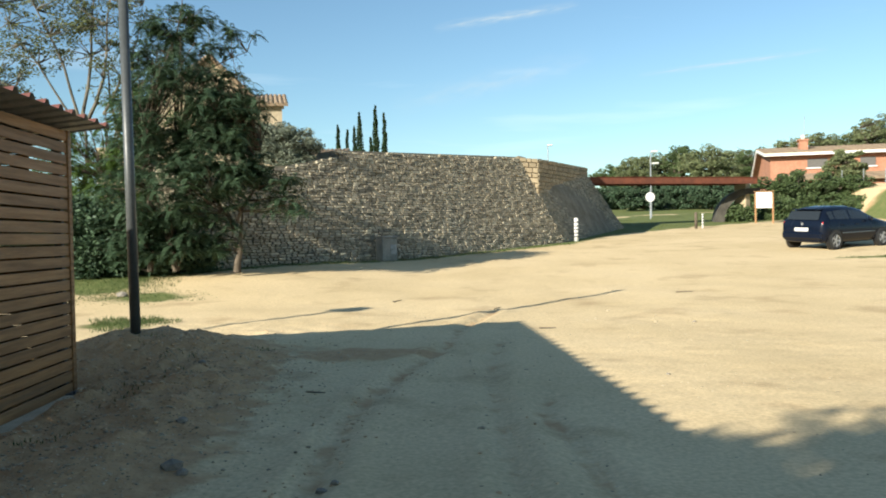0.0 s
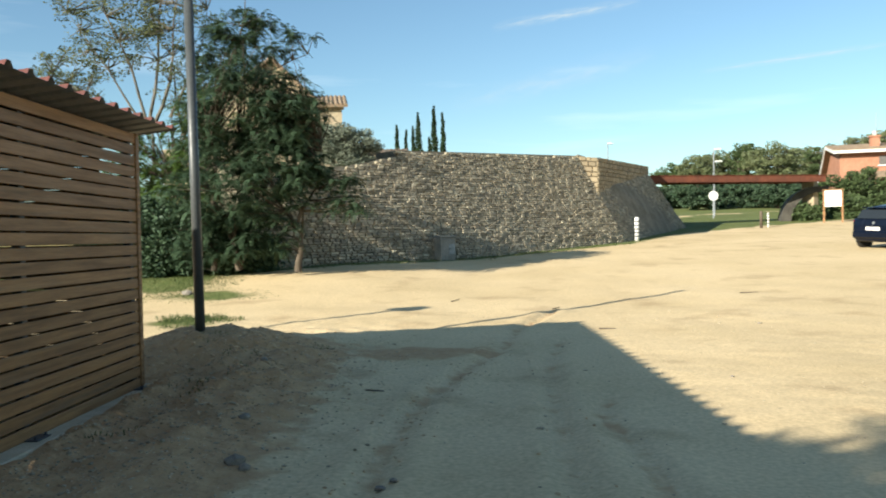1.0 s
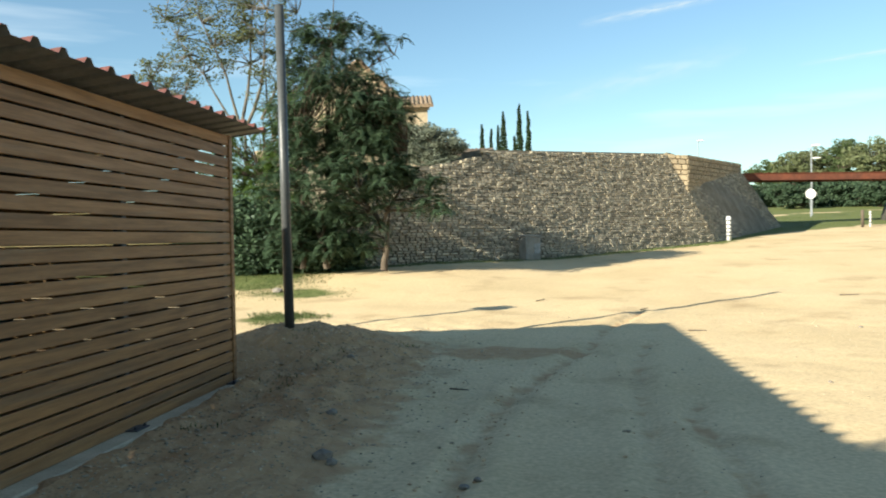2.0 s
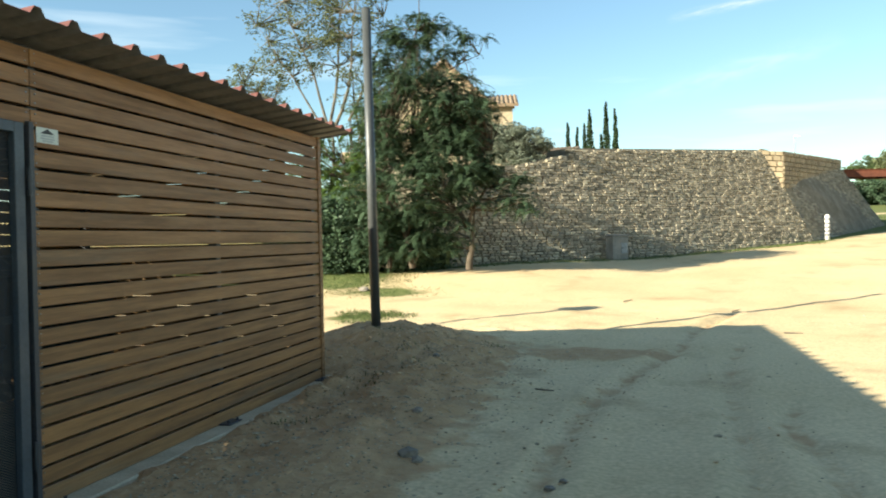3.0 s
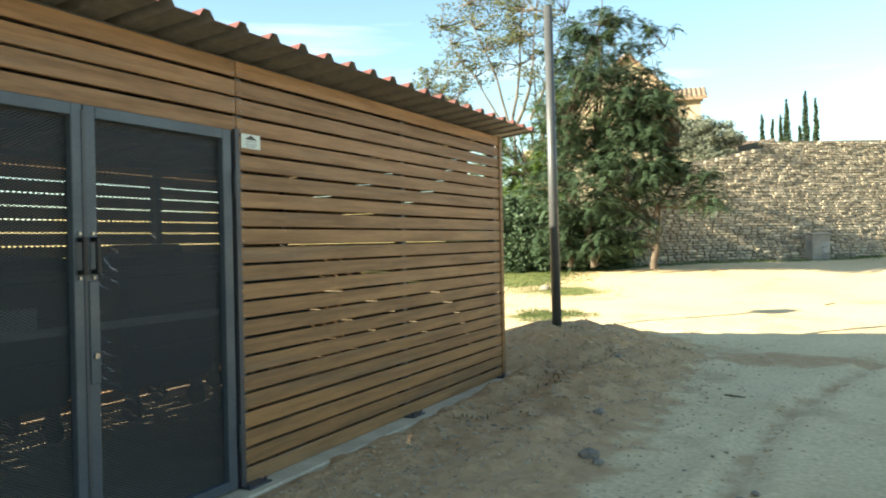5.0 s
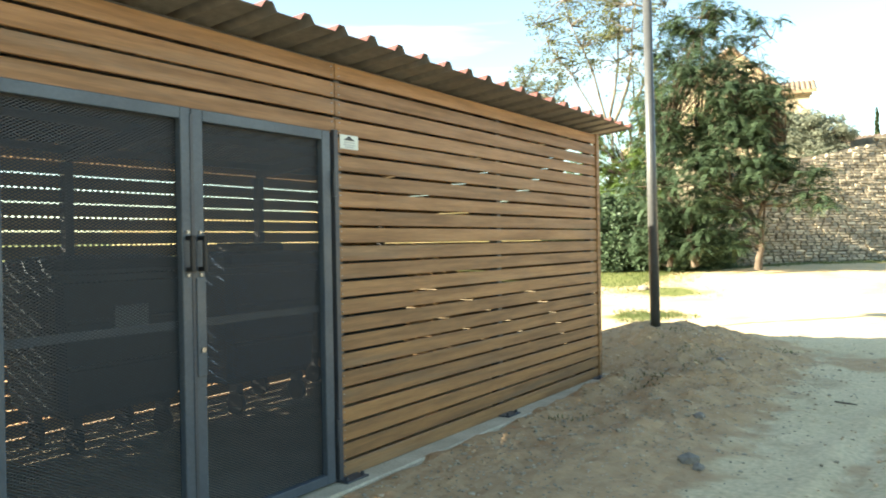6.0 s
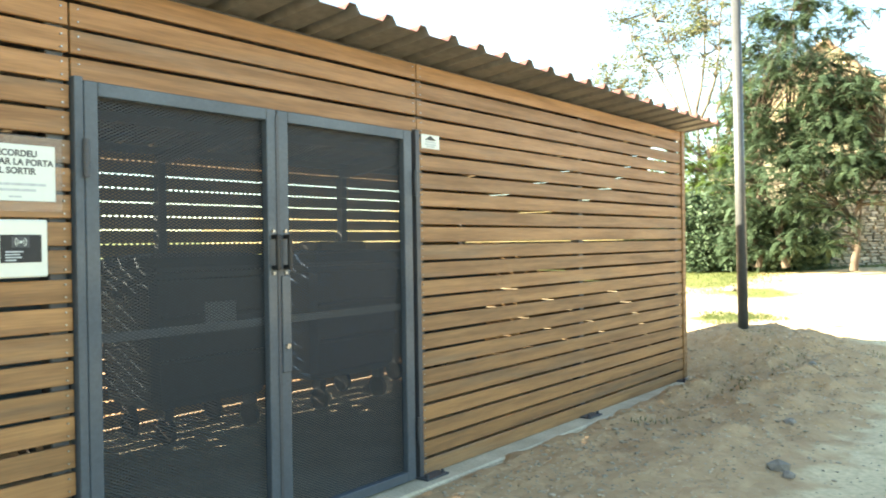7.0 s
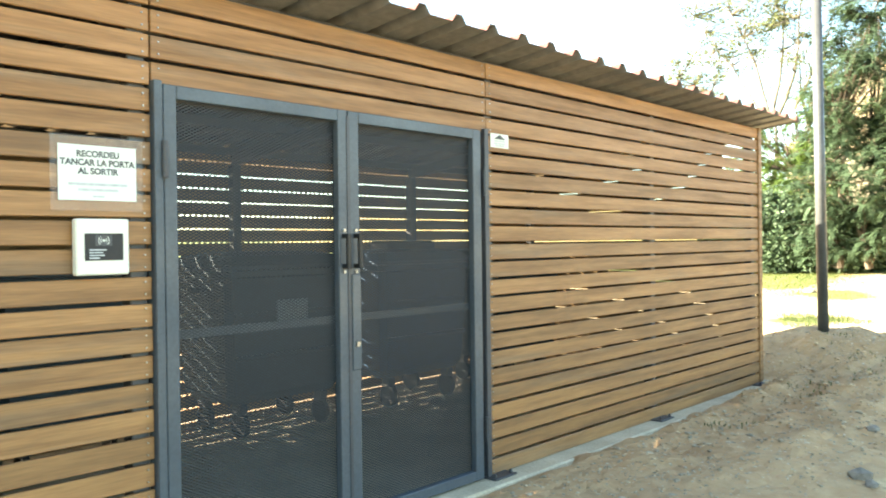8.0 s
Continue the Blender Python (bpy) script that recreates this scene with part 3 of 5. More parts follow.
def notices():
    s = thing("door_notice", "white paper notice in a clear sleeve on the boards", "notice", SHED @ Matrix.Translation((1.612, -0.004, 1.805)))
    part("sleeve", boxed(-0.195, 0.195, -0.0015, 0.0, -0.155, 0.15), FILM, s, "clear film edge")
    part("sheet", boxed(-0.165, 0.165, -0.003, -0.0015, -0.113, 0.112), PAPER, s)
    words("RECORDEU", 0.035, 0, 0.065, s, INK)
    words("TANCAR LA PORTA", 0.035, 0, 0.030, s, INK)
    words("AL SORTIR", 0.035, 0, -0.005, s, INK)
    for w, z in ((0.125, -0.047), (0.085, -0.070)):
        part("text_bar", boxed(-w, w, -0.0045, -0.003, z - 0.005, z + 0.005), INK_PALE, s)
    part("text_bar", boxed(-0.025, 0.025, -0.0045, -0.003, -0.100, -0.093), INK_PALE, s)
    r = thing("card_reader", "cream card reader box with a dark plate screwed to the boards", "reader", SHED @ Matrix.Translation((1.612, -0.002, 1.502)))
    part("housing", boxed(-0.112, 0.112, -0.04, 0.0, -0.115, 0.115, bevel=0.006), PLASTIC_CREAM, r)
    plate = part("plate", boxed(-0.078, 0.084, -0.043, -0.04, -0.055, 0.055, bevel=0.001), BLACK, r, "black plate with pale marks")
    part("icon_frame", boxed(-0.035, 0.035, -0.0445, -0.043, 0.004, 0.048), INK, plate)
    part("icon_dot", rodded((0, -0.046, 0.026), (0, -0.0445, 0.026), 0.006, seg=10), PAPER, plate)
    for sgn in (-1, 1):
        for rr in (0.013, 0.022):
            bm = bmesh.new()
            pts = [(sgn * rr * math.cos(a), sgn * 0 + rr * math.sin(a)) for a in np.linspace(-0.8, 0.8, 7)]
            for (ax, az), (bx, bz) in zip(pts, pts[1:]):
                rod(bm, (ax, -0.0455, 0.026 + az), (bx, -0.0455, 0.026 + bz), 0.0017, seg=4)
            part("icon_arc", bm, PAPER, plate)
    for w, z in ((0.05, -0.012), (0.04, -0.023), (0.045, -0.034), (0.03, -0.045)):
        part("text_bar", boxed(-0.06, -0.06 + w * 1.4, -0.0445, -0.043, z - 0.003, z + 0.003), INK_PALE, plate)
    b = thing("maker_label", "small white printed label beside the door", "label", SHED @ Matrix.Translation((4.295, -0.004, 2.160)))
    part("sheet", boxed(-0.095, 0.095, -0.002, 0.0, -0.045, 0.045), PAPER, b)
    bm = bmesh.new()
    prism(bm, [(-0.06, -0.0035, 0.01), (0.06, -0.0035, 0.01), (0.0, -0.0035, 0.04)], (0, 0.0015, 0))
    part("printed_mark", bm, INK, b)
    for w, z in ((0.055, -0.002), (0.06, -0.018), (0.045, -0.032)):
        part("text_bar", boxed(-w, w, -0.0035, -0.002, z - 0.005, z + 0.004), INK_PALE, b)


notices()

# ---- the old wall ----
def stone_face(rng, quad, row, wide, proud, rag=0.25):
    """Rough stones laid in courses over a quad (bottom left, bottom right, top right, top left). Returns (u, v, corners) of each."""
    a, b, c, d = (np.array(p, float) for p in quad)
    nrm = np.cross(b - a, d - a)
    nrm /= np.linalg.norm(nrm)
    tall = (np.linalg.norm(d - a) + np.linalg.norm(c - b)) / 2
    out, v = [], 0.0
    while v < tall:
        h = row * rng.uniform(0.82, 1.2)
        h = min(h, tall - v + 0.03)
        long_ = np.linalg.norm(b - a) * (1 - v / tall) + np.linalg.norm(c - d) * v / tall
        u = -rng.uniform(0, wide)
        while u < long_:
            w = wide * rng.uniform(0.55, 1.5)
            u0, u1 = max(u, 0) + 0.012, min(u + w, long_) - 0.012
            if u1 - u0 > 0.04:
                g = row * (0.07 if rag > 0.2 else 0.03)
                def at(uu, vv):
                    fv, fu = vv / tall, uu / long_
                    return (a * (1 - fu) + b * fu) * (1 - fv) + (d * (1 - fu) + c * fu) * fv
                j = lambda: rng.uniform(-rag, rag) * row * 0.5
                v0, v1 = v + g, v + h - g
                base = [at(u0 + j() * .5, v0 + j() * .5), at(u1 + j() * .5, v0 + j() * .5), at(u1 + j() * .5, v1 + j() * .5), at(u0 + j() * .5, v1 + j() * .5)]
                mid = sum(base) / 4
                p = proud * rng.uniform(0.55, 1.2)
                top = [q + (mid - q) * rng.uniform(0.08, 0.22) + nrm * p * rng.uniform(0.85, 1.1) for q in base]
                out.append((u, v, [q - nrm * 0.05 for q in base] + top))
            u += w
        v += h
    return out


STONE_FACES = [(4, 5, 6, 7), (0, 1, 5, 4), (1, 2, 6, 5), (2, 3, 7, 6), (3, 0, 4, 7)]


def join_stones(name, stones, material, parent):
    verts, faces = [], []
    for _, _, c in stones:
        k = len(verts)
        verts += [tuple(p) for p in c]
        faces += [tuple(k + i for i in f) for f in STONE_FACES]
    ob = place(name, mesh_of(name, verts, faces), material, parent)
    ob["kind"] = "stuff"
    return ob


def talus_point(u, z):
    """On the leaning front face: u metres from the outer corner, at height z."""
    k = (z - 1.2) * 0.33
    return (5.0 - 0.7 * u - 0.714 * k, 34.85 - 0.714 * u + 0.7 * k, z)


def wall_top(u):
    """Height of the crown: level, then a step and a fall under the trees."""
    return 4.79 - 0.028 * u if u < 10.95 else max(3.75, 4.3 - 0.2 * (u - 10.95))


def old_wall():
    rng = random.Random(7)
    wall = thing("wall_castle", "leaning rubble stone rampart with ashlar corner", "wall", kind="structure")
    hip = lambda z: (z - 1.2) / 3.55 * 1.457
    top, lo, far = 4.76, 0.1, 17.0
    pl = [talus_point(far, lo), talus_point(hip(lo), lo), talus_point(hip(top), top), talus_point(far, top)]
    bot_a, bot_b = talus_point(hip(lo), lo), (11.1, 46.1, lo)
    ta = talus_point(hip(top), top)
    e_low = (7.95, 45.5, 4.58)
    inn = lambda p: (p[0] - 0.02, p[1] + 0.04, p[2])
    bm = bmesh.new()
    outline = [pl[0], pl[1], ta, talus_point(10.95, 4.46), talus_point(10.95, 4.26), talus_point(13.3, 3.8), talus_point(far, 3.7)]
    prism(bm, [inn(p) for p in outline], (-0.714 * 1.2, 0.7 * 1.2, 0))
    part("core", bm, MORTAR, wall)
    bm = bmesh.new()
    loft(bm, [[bot_a, bot_b, e_low, ta], [(bot_a[0] - 1.5, bot_a[1] + 2.5, lo), (bot_b[0] - 1.5, bot_b[1] + 3, lo), (e_low[0] - 1.2, e_low[1] + 1.5, 4.4), (ta[0] - .3, ta[1] + 1.5, 4.7)]])
    part("core", bm, MORTAR, wall)
    tall = math.hypot(top - lo, (top - lo) * 0.45)
    stones = []
    for s in stone_face(rng, pl, 0.088, 0.22, 0.06, 0.52):
        mid = sum(s[2]) / 8
        u = math.hypot(mid[0] - 5.0 + 0.714 * 0.33 * (mid[2] - 1.2), mid[1] - 34.85 - 0.7 * 0.33 * (mid[2] - 1.2))
        if mid[2] < wall_top(u) - 0.075 + rng.uniform(-0.012, 0.012):
            stones.append((u, mid[2], s[2]))
    single = [s for s in stones if 2.0 < s[0] < 9.0 and 1.4 < s[1] < 3.6]
    rng.shuffle(single)
    single = single[:300]
    keep = {id(s) for s in single}
    join_stones("rubble", [s for s in stones if id(s) not in keep], STONE, wall)
    join_stones("rubble_return", stone_face(rng, [bot_a, bot_b, e_low, ta], 0.12, 0.27, 0.07, 0.45), STONE, wall)
    # ashlar corner tower, its lit side turned outwards
    c, e, f0 = Vector((4.03, 34.73, 0)), Vector((7.95, 45.5, 0)), Vector((2.9, 34.58, 0))
    zc, ze = 4.65, 5.06
    off = Vector((-0.02, 0.06, 0))
    up = lambda p, z: (p.x, p.y, z)
    bm = bmesh.new()
    ring = [f0 + off, c + off, e + off, e + Vector((-2.5, 1.5, 0)), f0 + Vector((0, 3, 0))]
    loft(bm, [ring, [up(p, z) for p, z in zip(ring, (zc + .08, zc, ze, ze, zc))]])
    part("tower_core", bm, MORTAR, wall)
    join_stones("ashlar_front", stone_face(rng, [up(f0, 1.8), up(c, 1.8), up(c, zc), up(f0, zc + .1)], 0.20, 0.34, 0.022, 0.12), ASHLAR, wall)
    join_stones("ashlar_side", stone_face(rng, [up(c, 1.8), up(e, 1.8), up(e, ze), up(c, zc)], 0.20, 0.36, 0.022, 0.12), ASHLAR, wall)
    for s in single:
        mid = sum(s[2]) / 8
        me = mesh_of("stone", [tuple(p - mid) for p in s[2]], STONE_FACES)
        place("stone", me, STONE_PART, wall, m=Matrix.Translation(mid))
    # the terrace behind
    bm = bmesh.new()
    pts = [talus_point(16.8, 3.8)[:2], talus_point(10.2, 3.8)[:2], talus_point(2.5, 4.2)[:2], (4.0, 35.6), (7.2, 45.2), (8.3, 60), (4, 110), (-60, 110), (-60, 40), (-12, 38)]
    loft(bm, [[(x - 0.3, y + 0.3, -1) for x, y in pts], [(x - 0.3, y + 0.3, 3.65) for x, y in pts]])
    t = part("terrace_ground", bm, mat("dry_terrace_soil", (0.30, 0.24, 0.13), (0.20, 0.18, 0.08), size=0.6, rough=0.95, bump=0.3, fine=8, space="World"))
    tagged(t, "raised earth terrace behind the rampart", "ground", kind="structure")


old_wall()


# ---- trees ----
def tube(verts, faces, pts, radii, seg=6):
    rings = []
    for i, p in enumerate(pts):
        d = (pts[min(i + 1, len(pts) - 1)] - pts[max(i - 1, 0)]).normalized()
        x = d.orthogonal().normalized()
        y = d.cross(x)
        rings.append([p + (x * math.cos(2 * math.pi * k / seg) + y * math.sin(2 * math.pi * k / seg)) * radii[i] for k in range(seg)])
    for i, ring in enumerate(rings):
        k = len(verts)
        verts += [tuple(v) for v in ring]
        if i:
            faces += [(k - seg + j, k - seg + (j + 1) % seg, k + (j + 1) % seg, k + j) for j in range(seg)]
    return rings


def limb(rng, start, way, length, r0, steps=6, wander=0.25, lift=0.05):
    pts, p, d = [Vector(start)], Vector(start), Vector(way).normalized()
    for _ in range(steps):
        d = (d + Vector((rng.uniform(-1, 1), rng.uniform(-1, 1), rng.uniform(-1, 1))) * wander + Vector((0, 0, lift))).normalized()
        p = p + d * (length / steps)
        pts.append(p.copy())
    return pts, [r0 * (1 - 0.85 * i / steps) for i in range(steps + 1)]


def leaves(seed, clumps, per, size, long_=2.2, droop=0.0, up=0.3):
    """Small leaf blades scattered through clumps (centre, radii). One mesh."""
    r = np.random.RandomState(seed)
    cen, pos = [], []
    for (c, rad), n in zip(clumps, per):
        d = r.normal(size=(n, 3))
        d /= np.linalg.norm(d, axis=1)[:, None]
        rr = r.uniform(0.25, 1.0, n) ** 0.5
        pos.append(np.array(c) + d * rr[:, None] * np.array(rad))
    pos = np.concatenate(pos)
    n = len(pos)
    a = r.normal(size=(n, 3))
    a[:, 2] = a[:, 2] * 0.6 - droop
    a /= np.linalg.norm(a, axis=1)[:, None]
    b = np.cross(a, r.normal(size=(n, 3)) + np.array([0, 0, up]))
    b /= np.linalg.norm(b, axis=1)[:, None] + 1e-6
    s = size * r.uniform(0.6, 1.4, n)[:, None]
    tip, wid = a * s * long_ / 2, b * s / 2
    v = np.stack([pos - tip, pos + wid * 0.9, pos + tip, pos - wid], 1).reshape(-1, 3)
    f = np.arange(4 * n).reshape(-1, 4)
    return v, f


def fronds(seed, clumps, per, size):
    """Feathered leaves: arching stalks with two rows of leaflets, per leaflets in each clump."""
    r = np.random.RandomState(seed)
    row = 11
    out = []
    for (c, rad), n in zip(clumps, per):
        k = max(1, n // (2 * row))
        d = r.normal(size=(k, 3))
        d[:, 2] = np.abs(d[:, 2]) * 0.7 - 0.15
        d /= np.linalg.norm(d, axis=1)[:, None]
        start = np.array(c) + d * np.array(rad) * r.uniform(0.1, 0.75, (k, 1))
        ln = size * r.uniform(3.2, 5.6, (k, 1))
        side = np.cross(d, np.array([0, 0, 1.0]))
        side /= np.linalg.norm(side, axis=1)[:, None] + 1e-6
        for j in range(row):
            f = (j + 0.6) / row
            p = start + d * ln * f + np.array([0, 0, -0.75]) * ln * f * f
            w = size * (1.0 - 0.45 * f) * r.uniform(0.8, 1.2, (k, 1))
            for sg in (-1, 1):
                tip = side * sg * w + np.array([0, 0, -0.35]) * w * r.uniform(0.2, 1.6, (k, 1)) + d * w * 0.25
                wd = (d - np.array([0, 0, 0.6])) * size * 0.30
                out.append(np.stack([p, p + tip * 0.55 + wd, p + tip, p + tip * 0.55 - wd], 1))
    v = np.concatenate(out).reshape(-1, 3)
    return v, np.arange(len(v)).reshape(-1, 4)


def tree(name, label, base, limbs, clumps, per, size, leaf, bark, seed, long_=2.2, droop=0.0, category="tree", group="", scale=1.0, wander=0.25, feathered=False):
    """limbs: rows (start, way, length, radius); clumps: rows (centre, radii). All in metres from the foot."""
    rng = random.Random(seed)
    t = thing(name, label, category, Matrix.Translation(base) @ Matrix.Scale(scale, 4), group=group)
    verts, faces = [], []
    tips = []
    for start, way, length, r0 in limbs:
        pts, rad = limb(rng, start, way, length, r0, wander=wander)
        tube(verts, faces, pts, rad)
        tips.append(pts)
    for c, rad in clumps:
        best = min((p for pts in tips for p in pts), key=lambda p: (p - Vector(c)).length + 0.6 * max(0, p.z - c[2]))
        d = Vector(c) - best
        if d.length > 0.2:
            pts, rr = limb(rng, best, d, d.length * 1.15, 0.018 + 0.012 * d.length, steps=5, wander=0.12, lift=0.02)
            tube(verts, faces, pts, rr, seg=4)
    place("trunk", mesh_of("trunk", verts, faces), bark, t, smooth=True)
    v, f = fronds(seed, clumps, per, size) if feathered else leaves(seed, clumps, per, size, long_, droop)
    place("crown", mesh_of("crown", v, f), leaf, t)
    return t


def crown_clumps(seed, shapes, n, r_small):
    """n small clumps on and in big ellipsoids (centre, radii)."""
    r = random.Random(seed)
    out = []
    vol = [a[1][0] * a[1][1] * a[1][2] for a in shapes]
    for _ in range(n):
        c, rad = r.choices(shapes, vol)[0]
        while True:
            d = Vector((r.uniform(-1, 1), r.uniform(-1, 1), r.uniform(-1, 1)))
            if 0.35 < d.length < 1:
                break
        k = r.uniform(0.6, 1.4) * r_small
        out.append(((c[0] + d.x * rad[0], c[1] + d.y * rad[1], c[2] + d.z * rad[2]), (k * 1.25, k * 1.25, k * 0.6)))
    return out


def big_tree():
    base = (-5.29, 21.34, 0.76)
    shapes = [((-0.7, 0, 7.0), (1.3, 1.4, 1.0)), ((0.2, 0, 6.2), (1.1, 1.4, 1.1)), ((0.4, -0.2, 6.3), (1.1, 1.3, 1.0)), ((1.6, -0.2, 3.0), (1.3, 1.2, 0.8)), ((-2.2, 0.0, 6.2), (2.6, 2.0, 2.0)), ((-0.5, -0.2, 5.9), (1.6, 1.8, 1.5)), ((0.1, -0.2, 4.6), (1.3, 1.6, 1.4)), ((-3.3, 0.0, 3.4), (2.1, 2.0, 2.4)), ((-1.3, -0.5, 3.2), (1.9, 1.9, 1.8)),
              ((1.3, -0.3, 3.4), (1.2, 1.4, 0.9)), ((2.1, -0.4, 2.4), (0.9, 0.9, 0.5)), ((-1.9, -0.2, 7.6), (1.5, 1.5, 0.9)), ((-3.2, 0.2, 1.4), (2.2, 1.6, 1.2)), ((-0.9, 0.0, 1.5), (0.9, 1.0, 0.9)), ((-0.2, -0.5, 4.0), (1.5, 1.6, 1.4))]
    cl = crown_clumps(3, shapes, 540, 0.40)
    tree("locust_tree", "broad dark green tree with feathery foliage before the rampart", base,
         [((0, 0, -0.1), (0, 0, 1), 2.6, 0.17), ((0, 0, 1.6), (-0.6, 0.1, 1), 4.5, 0.12), ((0, 0, 1.8), (0.5, -0.1, 0.9), 3.2, 0.09), ((-2.4, 0.1, 0), (-0.1, 0, 1), 6.5, 0.16), ((-3.4, 0, 0), (-0.2, 0, 1), 5.0, 0.13)],
         cl, [308] * len(cl), 0.115, LEAF, BARK, 5, scale=0.655, feathered=True)
    # lighter tree behind it, on the shed side
    shapes = [((0, 0, 4.8), (1.5, 1.6, 2.6)), ((-1.2, 0, 3.2), (1.5, 1.5, 2.0)), ((0.8, 0, 2.6), (1.2, 1.3, 2.0)), ((-2.8, 0, 2.4), (1.6, 1.4, 1.8)), ((-2.6, 0, 4.4), (1.4, 1.3, 1.6))]
    cl = crown_clumps(8, shapes, 300, 0.42)
    tree("locust_tree", "fresh green tree beside the dark one", (-9.46, 26.4, 0.6),
         [((0, 0, -0.1), (0, 0, 1), 5.5, 0.13), ((-1.2, 0, -0.1), (-0.1, 0, 1), 4, 0.1), ((-2.8, 0, -0.1), (0, 0, 1), 3.5, 0.09)], cl, [264] * len(cl), 0.105, LEAF_LIGHT, BARK, 9, scale=0.795, feathered=True)


big_tree()


def tall_tree():
    base = (-11.9, 27.55, 0.6)
    limbs = [((0, 0, -0.1), (0, 0, 1), 7.0, 0.20), ((0, 0, 6.3), (-0.30, 0, 1), 7, 0.07), ((0.1, 0, 6.4), (0.16, 0, 1), 8, 0.08), ((0, 0, 6.0), (-0.7, 0, 1), 6, 0.06), ((0.0, 0, 5.2), (-1.2, 0.1, 0.8), 5.5, 0.08),
             ((0.2, 0, 6.0), (0.55, -0.1, 1), 6.5, 0.09), ((0.9, 0, 0), (0.02, 0, 1), 9, 0.15), ((1.0, 0, 6.5), (0.5, 0, 0.8), 5, 0.07), ((0, 0, 5.0), (-0.9, 0, 0.5), 4.5, 0.06)]
    shapes = [((-1.5, 0, 10.5), (2.6, 1.5, 2.2)), ((1.2, 0, 11.0), (1.9, 1.5, 2.6)), ((-3.4, 0, 8.0), (1.8, 1.4, 1.6)), ((1.6, 0, 8.0), (1.2, 1.2, 1.6))]
    cl = crown_clumps(12, shapes, 400, 0.34)
    tree("locust_tree", "tall thin-leaved tree with bare pale limbs", base, limbs, cl, [34] * len(cl), 0.06, LEAF_DRY, BARK_PALE, 14, long_=2.2, scale=0.795, wander=0.18)
    # high dark boughs over the lamp post
    shapes = [((0, 0, 9.0), (1.3, 1.1, 1.0)), ((2.0, 0, 9.3), (1.4, 0.9, 0.65)), ((3.3, 0, 9.6), (1.1, 0.8, 0.55)), ((0.9, 0, 10.2), (1.6, 1.1, 0.8)), ((-0.6, 0, 7.4), (0.8, 0.9, 0.8)), ((1.4, 0, 8.4), (0.8, 0.7, 0.5))]
    cl = crown_clumps(17, shapes, 125, 0.36)
    tree("locust_tree", "high dark boughs of a second tree behind", (-9.3, 27.55, 0.6), [((0, 0, -0.1), (0, 0, 1), 9.5, 0.17), ((0, 0, 7.5), (1, 0, 0.5), 4, 0.07), ((0, 0, 8.4), (0.8, 0, 0.5), 4.2, 0.06)], cl, [264] * len(cl), 0.105, LEAF, BARK, 18, scale=0.795, feathered=True)


tall_tree()


def olive():
    shapes = [((0, 0, 1.5), (1.2, 1.2, 0.85)), ((1.0, 0, 1.4), (0.95, 1.0, 0.9)), ((-1.6, 0, 1.7), (1.2, 1.0, 0.9)), ((0.6, -.2, 0.7), (0.9, 0.9, 0.6))]
    cl = crown_clumps(21, shapes, 190, 0.34)
    tree("olive_tree", "grey-green olive tree on the rampart terrace", (-5.4, 27.3, 3.62), [((0, 0, -0.5), (0.1, 0, 1), 1.8, 0.15), ((0, 0, 0.4), (0.8, 0, 1), 1.6, 0.08), ((0, 0, 0.4), (-0.9, 0, 1), 1.8, 0.08)], cl, [170] * len(cl), 0.055, LEAF_OLIVE, BARK, 22, long_=2.6, scale=0.71)


olive()


def cypress(x, y, z0, h, w, seed):
    cl = []
    r = random.Random(seed)
    n = 26
    for i in range(n):
        f = i / (n - 1)
        k = w * (math.sin(math.pi * min(1, 0.12 + f * 0.88)) ** 0.7 * (1 - 0.35 * f) + 0.05)
        cl.append(((r.uniform(-.05, .05), r.uniform(-.05, .05), f * h * 0.97 + 0.1), (k, k, h / n * 1.3)))
    tree("cypress", "slender dark cypress behind the rampart", (x, y, z0), [((0, 0, -0.3), (0, 0, 1), h * 0.9, 0.1)], cl, [130] * n, 0.11, LEAF_CYPRESS, BARK, seed, long_=2.0, wander=0.01, group="cypresses behind the rampart")


for i, (x, top, w) in enumerate([(-9.2, 11.5, 0.28), (-8.4, 11.1, 0.2), (-7.75, 11.4, 0.22), (-7.25, 12.6, 0.42), (-6.3, 10.4, 0.22), (-5.85, 13.2, 0.36), (-5.05, 12.5, 0.28)]):
    cypress(x, 74.8, 4.1, top - 4.1, w * 1.3, 30 + i)

# ---- lamp post by the heap of earth ----
def lamp_post(x, y, top, head=None):
    z = ground_at(x, y)
    p = thing("lamp_post", "grey galvanised pole standing in a heap of earth" if not head else "grey street lamp behind the shed", "pole", Matrix.Translation((x, y, z)))
    part("pole", rodded((0, 0, -0.15), (-0.05, 0, top - z), 0.064, 0.058, seg=20), POLE, p, smooth=True)
    part("cap", rodded((-0.05, 0, top - z), (-0.05, 0, top - z + 0.015), 0.06, 0.05, seg=20), POLE, p)
    if head:
        part("head", rodded((-0.03, 0, top - z), (-0.03, 0, top - z + 0.14), 0.34, 0.25, seg=20), GALV, p)


lamp_post(-3.83, 10.31, 4.55)
lamp_post(-8.3, 9.3, 3.75, head=True)

